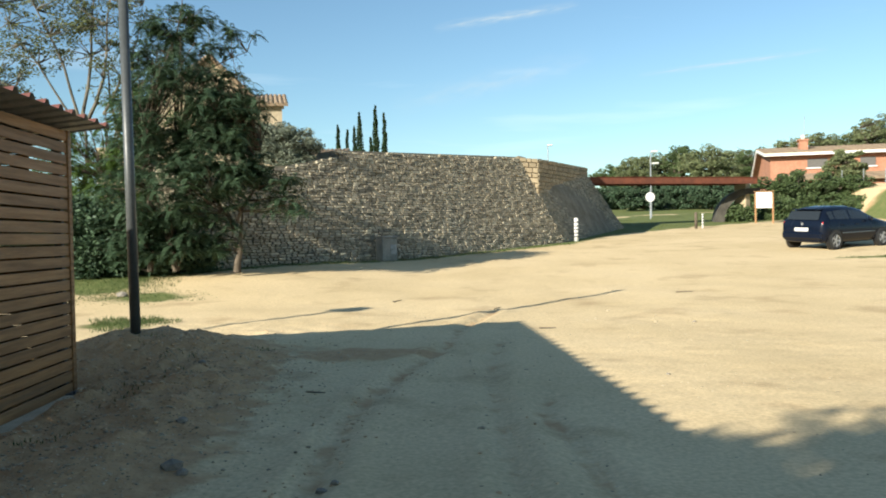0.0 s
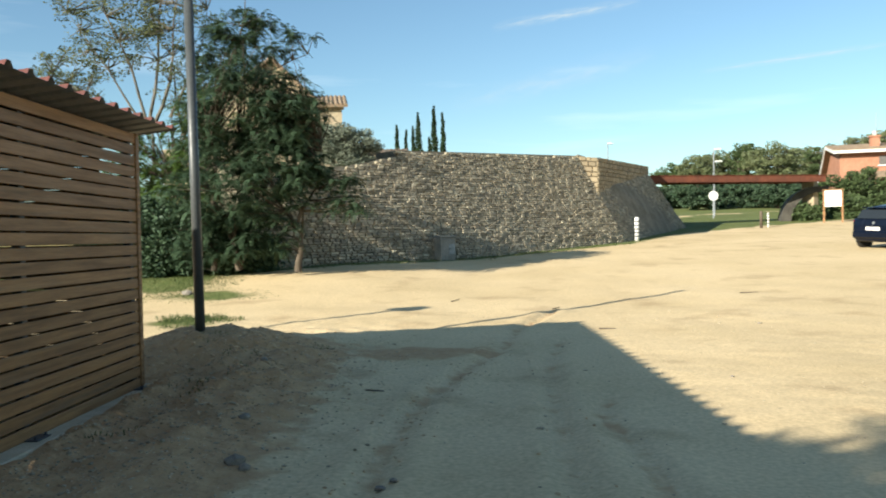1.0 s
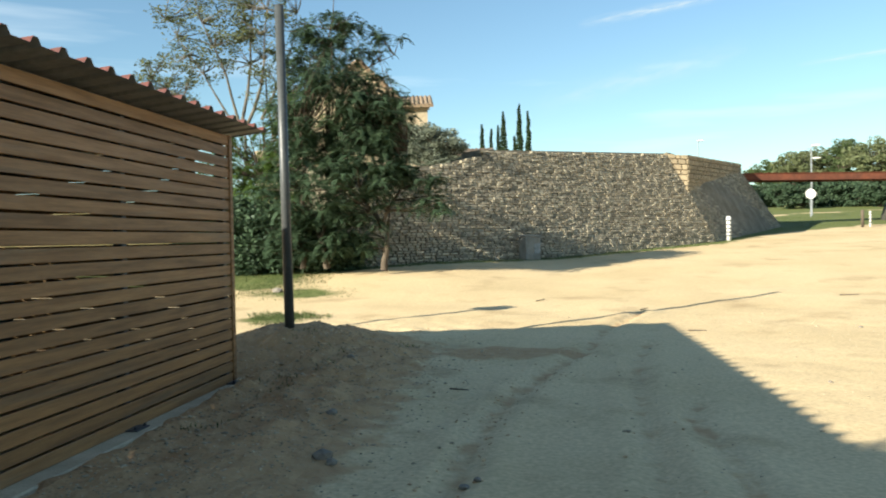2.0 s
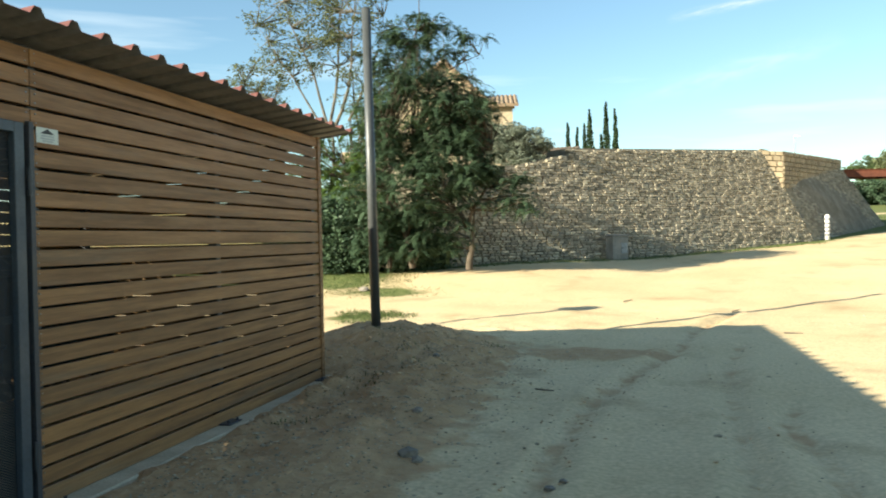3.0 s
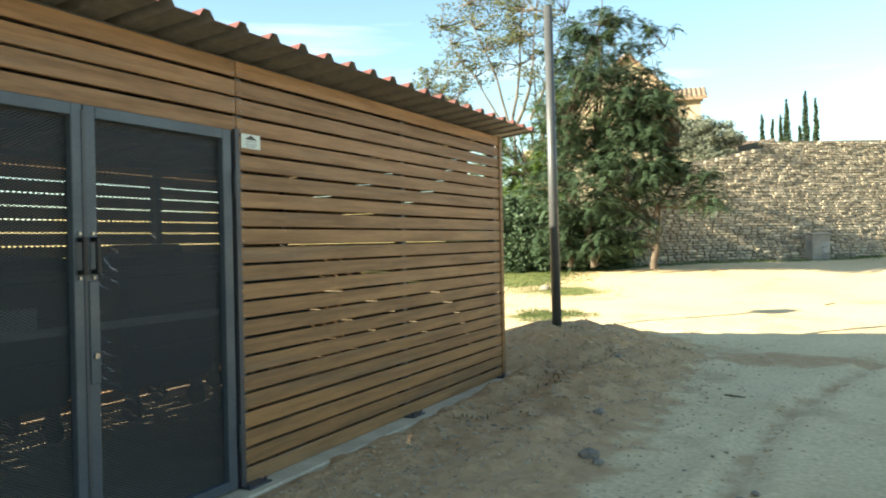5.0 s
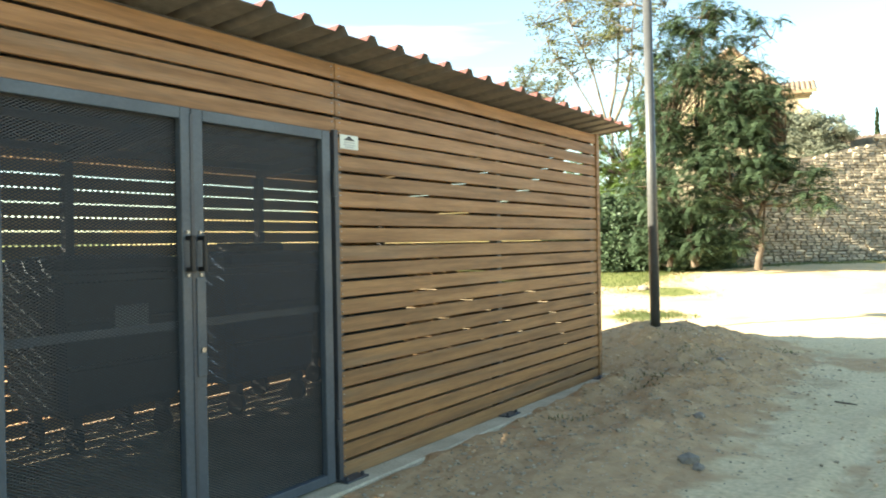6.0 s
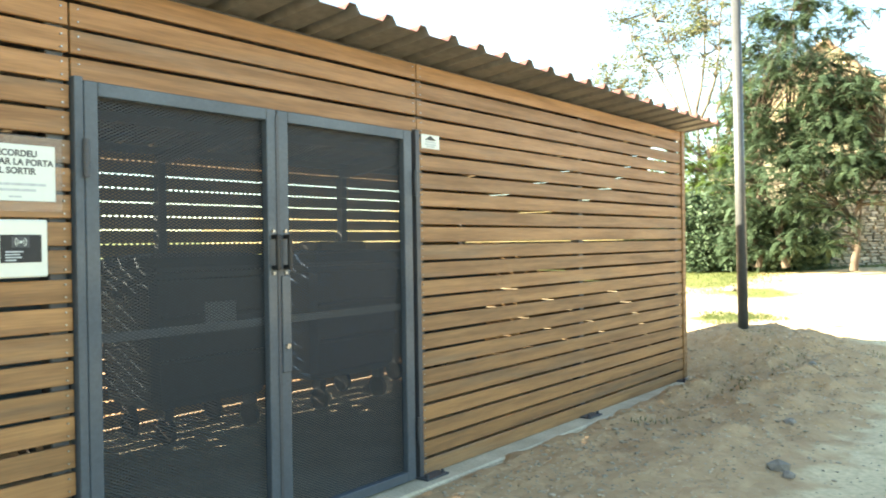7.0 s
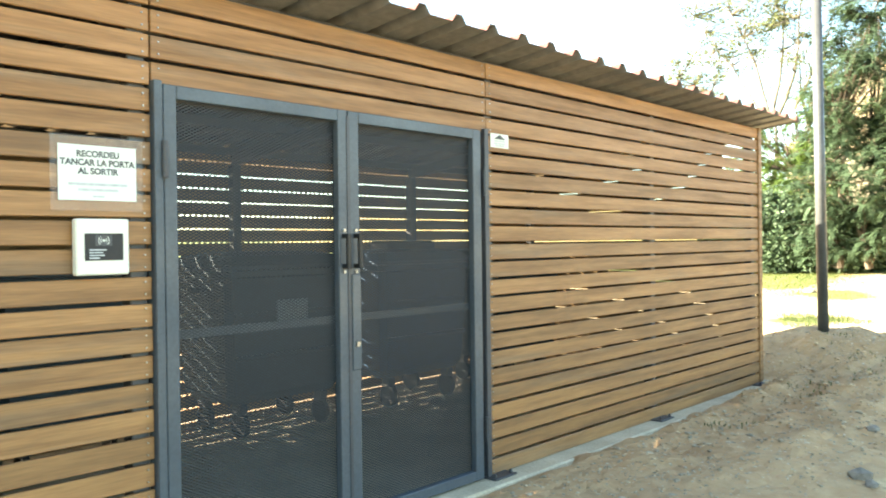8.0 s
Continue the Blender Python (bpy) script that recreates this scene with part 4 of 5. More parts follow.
# ---- containers in the shed ----
def container(x0, x1, y0, body_mat, label, hump=False, plate=False):
    """A four-wheeled refuse container, tapering to its foot, with a lid, lifting bars and castors."""
    w, d = x1 - x0, 0.78
    c = thing("refuse_container", label, "container", SHED @ Matrix.Translation(((x0 + x1) / 2, y0 + d / 2, 0)), group="containers in the shed")
    ring = lambda hx, hy, z, r=0.05: [(hx, -hy + r, z), (hx, hy - r, z), (hx - r, hy, z), (-hx + r, hy, z), (-hx, hy - r, z), (-hx, -hy + r, z), (-hx + r, -hy, z), (hx - r, -hy, z)]
    bm = bmesh.new()
    loft(bm, [ring(w * 0.42, d * 0.38, 0.28), ring(w * 0.46, d * 0.44, 0.35), ring(w * 0.495, d * 0.495, 1.22), ring(w * 0.495, d * 0.495, 1.25), ring(w * 0.52, d * 0.52, 1.26), ring(w * 0.52, d * 0.52, 1.31)])
    part("body", bm, body_mat, c)
    bm = bmesh.new()
    loft(bm, [ring(w * 0.52, d * 0.53, 1.315), ring(w * 0.52, d * 0.53, 1.345), ring(w * 0.47, d * 0.44, 1.42), ring(w * 0.30, d * 0.25, 1.45)])
    lid = part("lid", bm, body_mat, c)
    if hump:
        part("flap", boxed(-w * 0.27, w * 0.27, -0.2, 0.1, 1.43, 1.53, bevel=0.03), BLACK, lid, "raised black flap")
    for zz in (0.62, 0.95):
        part("rib", boxed(-w * 0.44, w * 0.44, -d * 0.5, -d * 0.455, zz, zz + 0.035, bevel=0.008), body_mat, c)
    for sx in (-1, 1):
        part("lifting_bar", rodded((sx * w * 0.5, 0, 1.16), (sx * w * 0.58, 0, 1.16), 0.022, seg=10), STEEL_DARK, c)
        for sy in (-1, 1):
            bm = rodded((sx * w * 0.33 - 0.022, sy * d * 0.31, 0.10), (sx * w * 0.33 + 0.022, sy * d * 0.31, 0.10), 0.10, seg=16)
            wheel = part("castor", bm, RUBBER, c)
            bm = boxed(sx * w * 0.33 - 0.04, sx * w * 0.33 + 0.04, sy * d * 0.31 - 0.05, sy * d * 0.31 + 0.05, 0.19, 0.27, bevel=0.006)
            part("bracket", bm, STEEL_DARK, wheel)
    if plate:
        part("plate", boxed(-0.15, 0.155, -d * 0.51, -d * 0.49, 0.90, 1.07, bevel=0.004), mat("pale_plate", (0.22, 0.24, 0.25), (0.19, 0.21, 0.22), rough=0.6, bump=0.03), c, "pale blank plate")


container(3.55, 4.76, 2.0, BIN, "dark green refuse container with a pale plate in the shed", plate=True)
container(5.16, 6.37, 2.0, BIN_BLUE, "dark blue refuse container with a raised flap in the shed", hump=True)
container(6.78, 7.99, 2.0, BIN, "dark refuse container added behind the slats")
# these last two are unseen, added to block bright lines through the left slats
container(1.93, 3.14, 2.0, BIN, "dark refuse container added behind the slats")
container(0.31, 1.52, 2.0, BIN, "dark refuse container added behind the slats")


# ---- at the foot of the rampart ----
def on_ground(x, y, rz=0.0):
    return Matrix.Translation((x, y, ground_at(x, y))) @ Matrix.Rotation(radians(rz), 4, "Z")


def utility_box():
    u = thing("utility_box", "small weathered concrete utility cabinet by the rampart", "cabinet", on_ground(-1.85, 27.3, 40) @ Matrix.Scale(0.84, 4))
    grey = mat("weathered_cement", (0.30, 0.285, 0.25), (0.22, 0.21, 0.185), size=2.5, rough=0.9, bump=0.3, fine=20)
    part("body", boxed(-0.36, 0.36, -0.22, 0.25, -0.12, 0.86, bevel=0.02), grey, u)
    part("cap", boxed(-0.39, 0.39, -0.25, 0.28, 0.86, 0.95, bevel=0.025), grey, u)
    dr = part("door", boxed(0.02, 0.31, -0.235, -0.215, 0.22, 0.62, bevel=0.006), GALV, u, "grey metal hatch")
    part("latch", boxed(0.05, 0.08, -0.25, -0.235, 0.40, 0.46, bevel=0.004), STEEL_DARK, dr)


utility_box()


def bollard(x, y, h, r, body, label, bands):
    b = thing("bollard", label, "bollard", on_ground(x, y))
    bm = bmesh.new()
    ring = lambda rr, z: [(rr * math.cos(2 * math.pi * k / 12), rr * math.sin(2 * math.pi * k / 12), z) for k in range(12)]
    loft(bm, [ring(r, -0.1), ring(r, h - 0.04), ring(r * 0.8, h - 0.01), ring(r * 0.4, h)])
    part("post", bm, body, b, smooth=True)
    for z in bands:
        part("band", rodded((0, 0, z * h - 0.025), (0, 0, z * h + 0.025), r * 1.04, seg=12, caps=False), STEEL, b, "dark band")


bollard(5.70, 35.6, 1.0, 0.095, WHITE, "white bollard with dark bands at the lot edge", (0.2, 0.35, 0.5, 0.65, 0.82))
bollard(13.15, 43.3, 0.85, 0.075, BARK, "dark wooden bollard at the lot edge", ())
bollard(13.5, 43.3, 0.76, 0.05, WHITE, "white bollard with dark bands beside a wooden one", (0.3, 0.5, 0.7, 0.88))


def info_board():
    b = thing("information_board", "white information board on two wooden posts", "sign", on_ground(18.0, 46.7, -21) @ Matrix.Scale(1.1, 4))
    post = mat("larch_post", (0.32, 0.17, 0.08), (0.24, 0.13, 0.06), scale=(6, 6, 0.6), size=3, rough=0.8, bump=0.2)
    for x in (-0.40, 0.43):
        part("post", boxed(x - 0.045, x + 0.045, -0.04, 0.04, -0.2, 1.55, bevel=0.008), post, b)
    pl = part("panel", boxed(-0.36, 0.39, -0.055, -0.04, 0.78, 1.58, bevel=0.004), WHITE, b)
    part("text_bar", boxed(-0.26, 0.10, -0.058, -0.055, 0.93, 0.99), INK_PALE, pl)
    part("text_bar", boxed(0.12, 0.35, -0.058, -0.055, 1.20, 1.24), INK_PALE, pl)
    part("roof_strip", boxed(-0.48, 0.5, -0.09, 0.08, 1.6, 1.64, bevel=0.006), post, b)


info_board()


# ---- footbridge ----
def footbridge():
    b = thing("footbridge", "rust-brown weathering steel footbridge from the rampart to the bank", "bridge")
    p, q = Vector((7.84, 45.6, 4.41)), Vector((18.4, 48.7, 4.66))
    d = (q - p).normalized()
    n = Vector((d.y, -d.x, 0))
    m = Matrix((( d.x, -n.x, 0, p.x), (d.y, -n.y, 0, p.y), (0, 0, 1, p.z), (0, 0, 0, 1)))
    ln = (q - p).length
    for y in (0.0, 1.6):
        bm = boxed(-0.3, ln, y - 0.02, y + 0.02, -0.16, 0.18)
        box(bm, -0.3, ln, y - 0.07, y + 0.07, 0.18, 0.205)
        box(bm, -0.3, ln, y - 0.07, y + 0.07, -0.185, -0.16)
        bmesh.ops.transform(bm, matrix=m, verts=bm.verts[:])
        part("girder", bm, CORTEN, b)
    bm = boxed(-0.3, ln, 0.02, 1.58, -0.06, 0.0)
    bmesh.ops.transform(bm, matrix=m, verts=bm.verts[:])
    part("deck", bm, BARK, b)
    k = 1.0
    while k < ln:
        bm = boxed(k - 0.05, k + 0.05, 0.02, 1.58, -0.17, -0.06)
        bmesh.ops.transform(bm, matrix=m, verts=bm.verts[:])
        part("cross_beam", bm, CORTEN, b)
        k += 1.9
    # stone abutment with a swept buttress
    a = thing("bridge_abutment", "sandstone abutment with a curved buttress wall, its shade put into the colour", "wall", kind="structure")
    bm = boxed(-0.2, 0.25, 0.9, 1.7, -2.6, -0.18, bevel=0.03)
    bmesh.ops.transform(bm, matrix=Matrix.Translation((18.7, 48.9, 4.53)) @ Matrix.Rotation(radians(35), 4, "Z"), verts=bm.verts[:])
    part("pier", bm, ASHLAR, a)
    bm = bmesh.new()
    pts = [(0, 0)] + [(2.0 * (1 - math.cos(t)), 2.05 * math.sin(t)) for t in np.linspace(0.15, math.pi / 2, 8)] + [(2.6, 2.05), (2.6, 1.75), (1.95, 1.72)] + [(0.55 + 1.5 * (1 - math.cos(t)), 1.7 * math.sin(t)) for t in np.linspace(1.4, 0.0, 7)]
    prism(bm, [(x, 0, z) for x, z in pts], (0, 1.2, 0))
    # buttress colour darkened to stand in for the shade on its face
    o = part("buttress", bm, mat("shade_toned_masonry", (0.075, 0.068, 0.055), (0.05, 0.045, 0.038), size=2, rough=0.95, bump=0.5, depth=0.03, fine=9, space="World"), a)
    o.matrix_local = Matrix.Translation((16.2, 49.6, 1.95)) @ Matrix.Rotation(radians(-8), 4, "Z")


footbridge()


# ---- distance ----
def far_lamp(x, y, z0, top, arms, label):
    s = thing("street_lamp", label, "lamp", Matrix.Translation((x, y, z0)))
    part("pole", rodded((0, 0, -0.3), (0, 0, top - z0), 0.06, 0.045, seg=10), GALV, s)
    for dz, dx in arms:
        arm = part("arm", rodded((0, 0, top - z0 + dz), (dx, 0, top - z0 + dz + 0.05), 0.03, seg=6), GALV, s)
        part("head", boxed(dx - 0.2, dx + 0.28, -0.15, 0.15, top - z0 + dz + 0.02, top - z0 + dz + 0.13, bevel=0.03), WHITE, arm, "white lamp head")


far_lamp(15.05, 60.1, ground_at(15.05, 60.1), 7.25, [(0, 0.25), (-0.85, 0.3)], "grey street lamp with two heads on the far road")
far_lamp(9.5, 74.4, 4.1, 9.4, [(0, 0.15)], "street lamp behind the rampart")
rs = thing("road_sign", "back of a round road sign on a grey pole", "sign", Matrix.Translation((14.2, 57.0, ground_at(14.2, 57.0))))
part("post", rodded((0, 0, -0.2), (0, 0, 1.9), 0.035, seg=8), GALV, rs)
part("disc", rodded((0, -0.06, 1.5), (0, -0.04, 1.5), 0.32, seg=20), WHITE, rs)


def bush(name, label, category, cl, per, size, leaf, seed, base, trunk=False):
    c = [((x - base[0], y - base[1], z - base[2]), (rx, rx * 0.9, rz)) for x, y, z, rx, rz in cl]
    shapes = crown_clumps(seed, c, 70 * len(c), 0.38)
    tree(name, label, base, [((0, 0, -0.4), (0, 0, 1), 1.0, 0.09)], shapes, [per] * len(shapes), size, leaf, BARK, seed, long_=1.8, category=category)


def hedge_at(x, y, z, rx, rz, i):
    x, y, z = x * 1.08, y * 1.08, (z - 1.5) * 1.08 + 1.5
    g = ground_at(x, y) - 0.1
    bush("hedge_shrub", "rounded green hedge shrub on the bank", "shrub", [(x, y, (z + g) / 2 + 0.1, rx * 1.1, (z - g) / 2 + rz)], 150, 0.10, LEAF_HEDGE, 60 + i, (x, y, g))


for i, h in enumerate([(20.2, 51.0, 4.0, 1.9, 0.8), (21.6, 50.6, 4.2, 2.0, 0.9), (23.2, 50.8, 4.2, 2.0, 0.9), (24.7, 51.0, 3.95, 1.8, 0.8), (16.4, 46.4, 2.5, 0.7, 0.45), (19.4, 47.6, 2.5, 1.1, 0.6), (23.6, 48.4, 2.6, 1.3, 0.6), (20.8, 49.8, 2.6, 1.3, 0.7), (22.2, 49.2, 2.5, 1.2, 0.6)]):
    hedge_at(*h, i)


def far_tree(x, y, z, rx, rz, leaf, i, label):
    g = ground_at(x, y) - 0.2
    top = z + rz
    shapes = crown_clumps(80 + i, [((0, 0, z - g), (rx, rx, rz)), ((rx * 0.35, 0, z - g - rz * 0.5), (rx * 0.8, rx * 0.8, rz * 0.9)), ((0, 0, (z - g) * 0.55), (rx * 0.7, rx * 0.7, (z - g) * 0.35))], 150, rx * 0.19)
    tree("pine_tree", label, (x, y, g), [((0, 0, -0.3), (0, 0, 1), top - g - 0.4, 0.2)], shapes, [75] * 150, 0.03 * rx + 0.07, leaf, BARK, 80 + i, long_=1.7, group="pines on the far slope")


for i, (x, y, z, rx, rz) in enumerate([(26.1, 127.3, 10.2, 3.4, 1.6), (27.2, 116.9, 10.2, 2.8, 1.8), (31.4, 121.0, 11.0, 3.2, 1.8), (33.1, 115.3, 11.3, 3.0, 2.2), (34.8, 109.6, 10.4, 3.5, 2.2), (43.1, 122.7, 11.4, 3.4, 2.2),
                                        (43.9, 117.0, 10.8, 2.8, 2.2), (50.9, 114.2, 12.6, 3.6, 1.9), (49.5, 120.2, 12.2, 3.0, 2.0), (56.9, 116.9, 12.8, 3.0, 1.8), (54.9, 106.7, 13.0, 3.0, 2.4), (54.1, 101.5, 12.7, 2.6, 2.6)]):
    far_tree(x, y, z, rx, rz, LEAF_PINE if i % 3 else LEAF_HEDGE, i, "round-crowned pine on the far slope")
for i, (x, y, z, rx, rz) in enumerate([(17.4, 76.0, 4.9, 1.8, 1.2), (20.3, 81.4, 5.4, 2.2, 1.4), (22.6, 77.9, 5.0, 2.2, 1.3), (23.9, 74.5, 4.9, 1.9, 1.1), (24.4, 69.3, 4.4, 1.2, 0.9), (17.3, 85.2, 5.1, 1.6, 1.1), (14.6, 84.0, 5.0, 1.6, 1.3)]):
    far_tree(x, y, z, rx, rz, LEAF, 20 + i, "dark roadside tree beyond the footbridge")
far_tree(29.0, 60.0, 6.0, 1.3, 1.3, LEAF_PINE, 40, "small tree before the brick house")


def hills():
    xs, ys = np.linspace(-150, 420, 96), np.linspace(128, 420, 40)
    gx, gy = np.meshgrid(xs, ys)
    x, y = gx.ravel(), gy.ravel()
    r = 9.5 * smooth_step(128, 215, y) * smooth_step(5, 70, x) + 9 * smooth_step(60, 130, x) * smooth_step(128, 200, y) + 2.0
    r = r + np.array([noise.noise(Vector((a * 0.03, b * 0.03, 2))) * 2.2 + noise.noise(Vector((a * 0.13, b * 0.13, 5))) * 1.2 for a, b in zip(x, y)])
    n = len(xs)
    i = np.arange(len(x)).reshape(len(ys), n)
    f = np.stack([i[:-1, :-1], i[:-1, 1:], i[1:, 1:], i[1:, :-1]], -1).reshape(-1, 4)
    me = mesh_of("hill", np.stack([x, y, r + 1.0], -1), f)
    ob = place("hill", me, mat("scrub_slope", (0.075, 0.095, 0.035), (0.12, 0.125, 0.055), size=0.15, rough=0.95, bump=0.6, depth=0.6, fine=1.2, space="World"), smooth=True)
    tagged(ob, "wooded hillside in the distance", "hill", kind="structure")
    rng = np.random.RandomState(4)
    cl, per = [], []
    for _ in range(420):
        a, b = rng.uniform(20, 190), rng.uniform(136, 215)
        h = 9.5 * smooth_step(128, 215, b) * smooth_step(5, 70, a) + 9 * smooth_step(60, 130, a) * smooth_step(128, 200, b) + 3.0
        k = rng.uniform(1.8, 3.6)
        cl.append(((a, b, h + k * 0.6), (k, k, k * 0.7)))
        per.append(110)
    v, f = leaves(5, cl, per, 0.45, 1.6)
    w = place("woods", mesh_of("woods", v, f), LEAF_PINE)
    tagged(w, "far pine woods on the hillside", "woods", kind="stuff")


hills()


# ---- houses ----
def tiled_roof(name, parent, a, b, c, d, n, label=""):
    """Rolls of half-round tiles down a slope: eave a-b, ridge d-c."""
    a, b, c, d = (Vector(p) for p in (a, b, c, d))
    nrm = (b - a).cross(d - a).normalized()
    if nrm.z < 0:
        nrm = -nrm
    bm = bmesh.new()
    loft(bm, [[a, b, c, d], [p - nrm * 0.12 for p in (a, b, c, d)]])
    roof = part(name, bm, TILE, parent, label)
    w = (b - a) / n * 0.46
    bm = bmesh.new()
    ring = lambda o: [o - w, o - w * 0.7 + nrm * 0.07, o + nrm * 0.10, o + w * 0.7 + nrm * 0.07, o + w, o + nrm * 0.005]
    loft(bm, [ring(Vector((0, 0, 0))), ring(d - a)])
    me = bpy.data.meshes.new("tile_roll")
    bm.to_mesh(me)
    bm.free()
    for i in range(n):
        place("tile_roll", me, TILE_SINGLE, roof, m=Matrix.Translation(a.lerp(b, (i + 0.5) / n)))
    return roof


TILE_SINGLE = mat("terracotta_tile_roll", (0.30, 0.215, 0.14), (0.23, 0.17, 0.115), size=3, rough=0.9, bump=0.2, fine=10, space="World", random_=0.12)


def brick_house():
    m = Matrix.Translation((28.6, 72.6, 0)) @ Matrix.Rotation(radians(-13), 4, "Z")
    h = thing("brick_house", "salmon brick house with tiled roofs and shuttered windows", "house", m)
    part("wall", boxed(0.0, 9.6, 0.0, 8.0, 2.5, 6.4), BRICK_WALL, h)
    bm = bmesh.new()
    prism(bm, [(0, 0.02, 6.4), (0, 0.02, 8.2), (0, 4.0, 8.85), (0, 7.98, 6.4)], (9.6, 0, 0))
    part("gable", bm, BRICK_WALL, h)
    roof = tiled_roof("roof", h, (-0.6, -0.75, 8.08), (10.2, -0.75, 8.08), (10.2, 4.0, 8.9), (-0.6, 4.0, 8.9), 40, "brown clay tile roof")
    tiled_roof("roof", h, (10.2, 8.7, 6.0), (-0.6, 8.7, 6.0), (-0.6, 4.0, 8.9), (10.2, 4.0, 8.9), 40)
    part("fascia", boxed(-0.6, 10.2, -0.78, -0.70, 7.84, 8.07), WHITE, h)
    bm = bmesh.new()
    prism(bm, [(-0.62, -0.8, 7.84), (-0.62, -0.8, 8.08), (-0.62, 4.0, 8.9), (-0.62, 4.0, 8.62)], (0.1, 0, 0))
    part("barge_board", bm, WHITE, h)
    bm = bmesh.new()
    prism(bm, [(-0.62, 4.0, 8.62), (-0.62, 4.0, 8.9), (-0.62, 8.75, 6.0), (-0.62, 8.75, 5.72)], (0.1, 0, 0))
    part("barge_board", bm, WHITE, h)
    bm = boxed(2.6, 3.3, 1.2, 1.9, 8.0, 9.25)
    box(bm, 2.5, 3.4, 1.1, 2.0, 9.25, 9.4, bevel=0.03)
    part("chimney", bm, BRICK_WALL, roof)
    part("antenna", rodded((3.1, 1.5, 9.4), (3.1, 1.5, 11.4), 0.03, seg=5), GALV, roof)
    part("dish", rodded((2.9, 1.2, 9.56), (2.9, 1.28, 9.61), 0.18, seg=12), WHITE, roof)
    for x0, x1 in ((3.0, 4.6), (7.2, 8.4)):
        w = part("window", boxed(x0, x1, -0.03, 0.03, 6.8, 7.55), SHUTTER, h, "closed grey roller shutter")
        part("sill", boxed(x0 - 0.1, x1 + 0.1, -0.12, 0.02, 6.7, 6.8), WHITE, w)
    # lower wing in front
    part("wing_wall", boxed(1.6, 11.5, -5.0, 0.0, 2.5, 5.55), BRICK_WALL, h)
    tiled_roof("wing_roof", h, (1.2, -5.6, 5.5), (12.0, -5.6, 5.5), (12.0, 0.0, 6.25), (1.2, 0.0, 6.25), 40, "low tiled roof")
    wallg = thing("garden_wall", "low pale garden wall below the brick house", "wall", Matrix.Translation((27.5, 58.5, 0)) @ Matrix.Rotation(radians(-26), 4, "Z"), kind="structure")
    part("wall", boxed(0, 9, -0.1, 0.1, 2.0, 4.55), RENDER_WALL, wallg)
    for i in range(7):
        part("fence_post", rodded((0.5 + i * 1.35, 0, 4.5), (0.5 + i * 1.35, 0, 5.6), 0.035, seg=6), GALV, wallg)


brick_house()


def stone_buildings():
    m = Matrix.Translation((-9.3, 49.1, 0)) @ Matrix.Rotation(radians(12), 4, "Z")
    h = thing("stone_house", "ochre stone house with tiled roof behind the trees", "house", m)
    part("wall", boxed(-4.6, 0, 0, 7, 3.5, 9.45), RENDER_WALL, h)
    tiled_roof("roof", h, (-5.0, -0.4, 9.45), (0.35, -0.4, 9.45), (0.35, 3.5, 10.6), (-5.0, 3.5, 10.6), 20)
    part("cornice", boxed(-4.7, 0.12, -0.14, 0.0, 9.22, 9.42), ASHLAR, h)
    part("window", boxed(-2.2, -1.4, -0.02, 0.02, 6.6, 7.8), SHUTTER, h)
    m = Matrix.Translation((-13.8, 50.2, 0)) @ Matrix.Rotation(radians(14), 4, "Z")
    h = thing("stone_church", "ochre stone gable building behind the trees", "house", m)
    part("wall", boxed(-4.2, 3.0, 0, 9, 3.5, 9.6), RENDER_WALL, h)
    bm = bmesh.new()
    prism(bm, [(-4.2, 0, 9.6), (3.0, 0, 9.6), (0.0, 0, 12.5)], (0, 9, 0))
    part("gable", bm, RENDER_WALL, h)
    tiled_roof("roof", h, (3.4, -0.3, 9.4), (3.4, 9.2, 9.4), (0.0, 9.2, 12.7), (0.0, -0.3, 12.7), 24)
    tiled_roof("roof", h, (-4.6, 9.2, 9.4), (-4.6, -0.3, 9.4), (0.0, -0.3, 12.7), (0.0, 9.2, 12.7), 24)
    part("finial", rodded((0, 0, 12.6), (0, 0, 14.6), 0.02, seg=5), STEEL_DARK, h)
    part("window", boxed(-1.2, -0.3, -0.02, 0.02, 7.0, 8.4), SHUTTER, h)
    m = Matrix.Translation((-6.2, 45.5, 0))
    h = thing("garden_shed", "low tiled outbuilding on the terrace", "house", m)
    part("wall", boxed(-2.6, 0.6, 0, 3, 3.9, 6.0), RENDER_WALL, h)
    tiled_roof("roof", h, (-2.8, -0.3, 6.0), (0.9, -0.3, 6.0), (0.9, 3.2, 6.7), (-2.8, 3.2, 6.7), 16)
    # second rampart wall glimpsed through the leaves
    w = thing("terrace_wall", "pale upper terrace wall behind the trees", "wall", Matrix.Translation((-16.0, 42.4, 0)), kind="structure")
    part("wall", boxed(-1.5, 5.0, 0, 0.6, 3.9, 6.4), RENDER_WALL, w)


stone_buildings()


# ---- undergrowth beneath the trees ----
for i, (x, y, r, h) in enumerate([(-6.9, 22.5, 0.6, 0.9), (-7.7, 22.2, 0.9, 1.6), (-8.6, 22.0, 1.0, 1.9), (-9.6, 21.9, 1.0, 2.0), (-10.5, 22.2, 1.0, 2.2)]):
    g = ground_at(x, y) - 0.1
    bush("shrub", "dark leafy shrub under the trees", "shrub", [(x, y, g + h * 0.55, r, h * 0.55)], 110, 0.07, LEAF, 140 + i, (x, y, g))

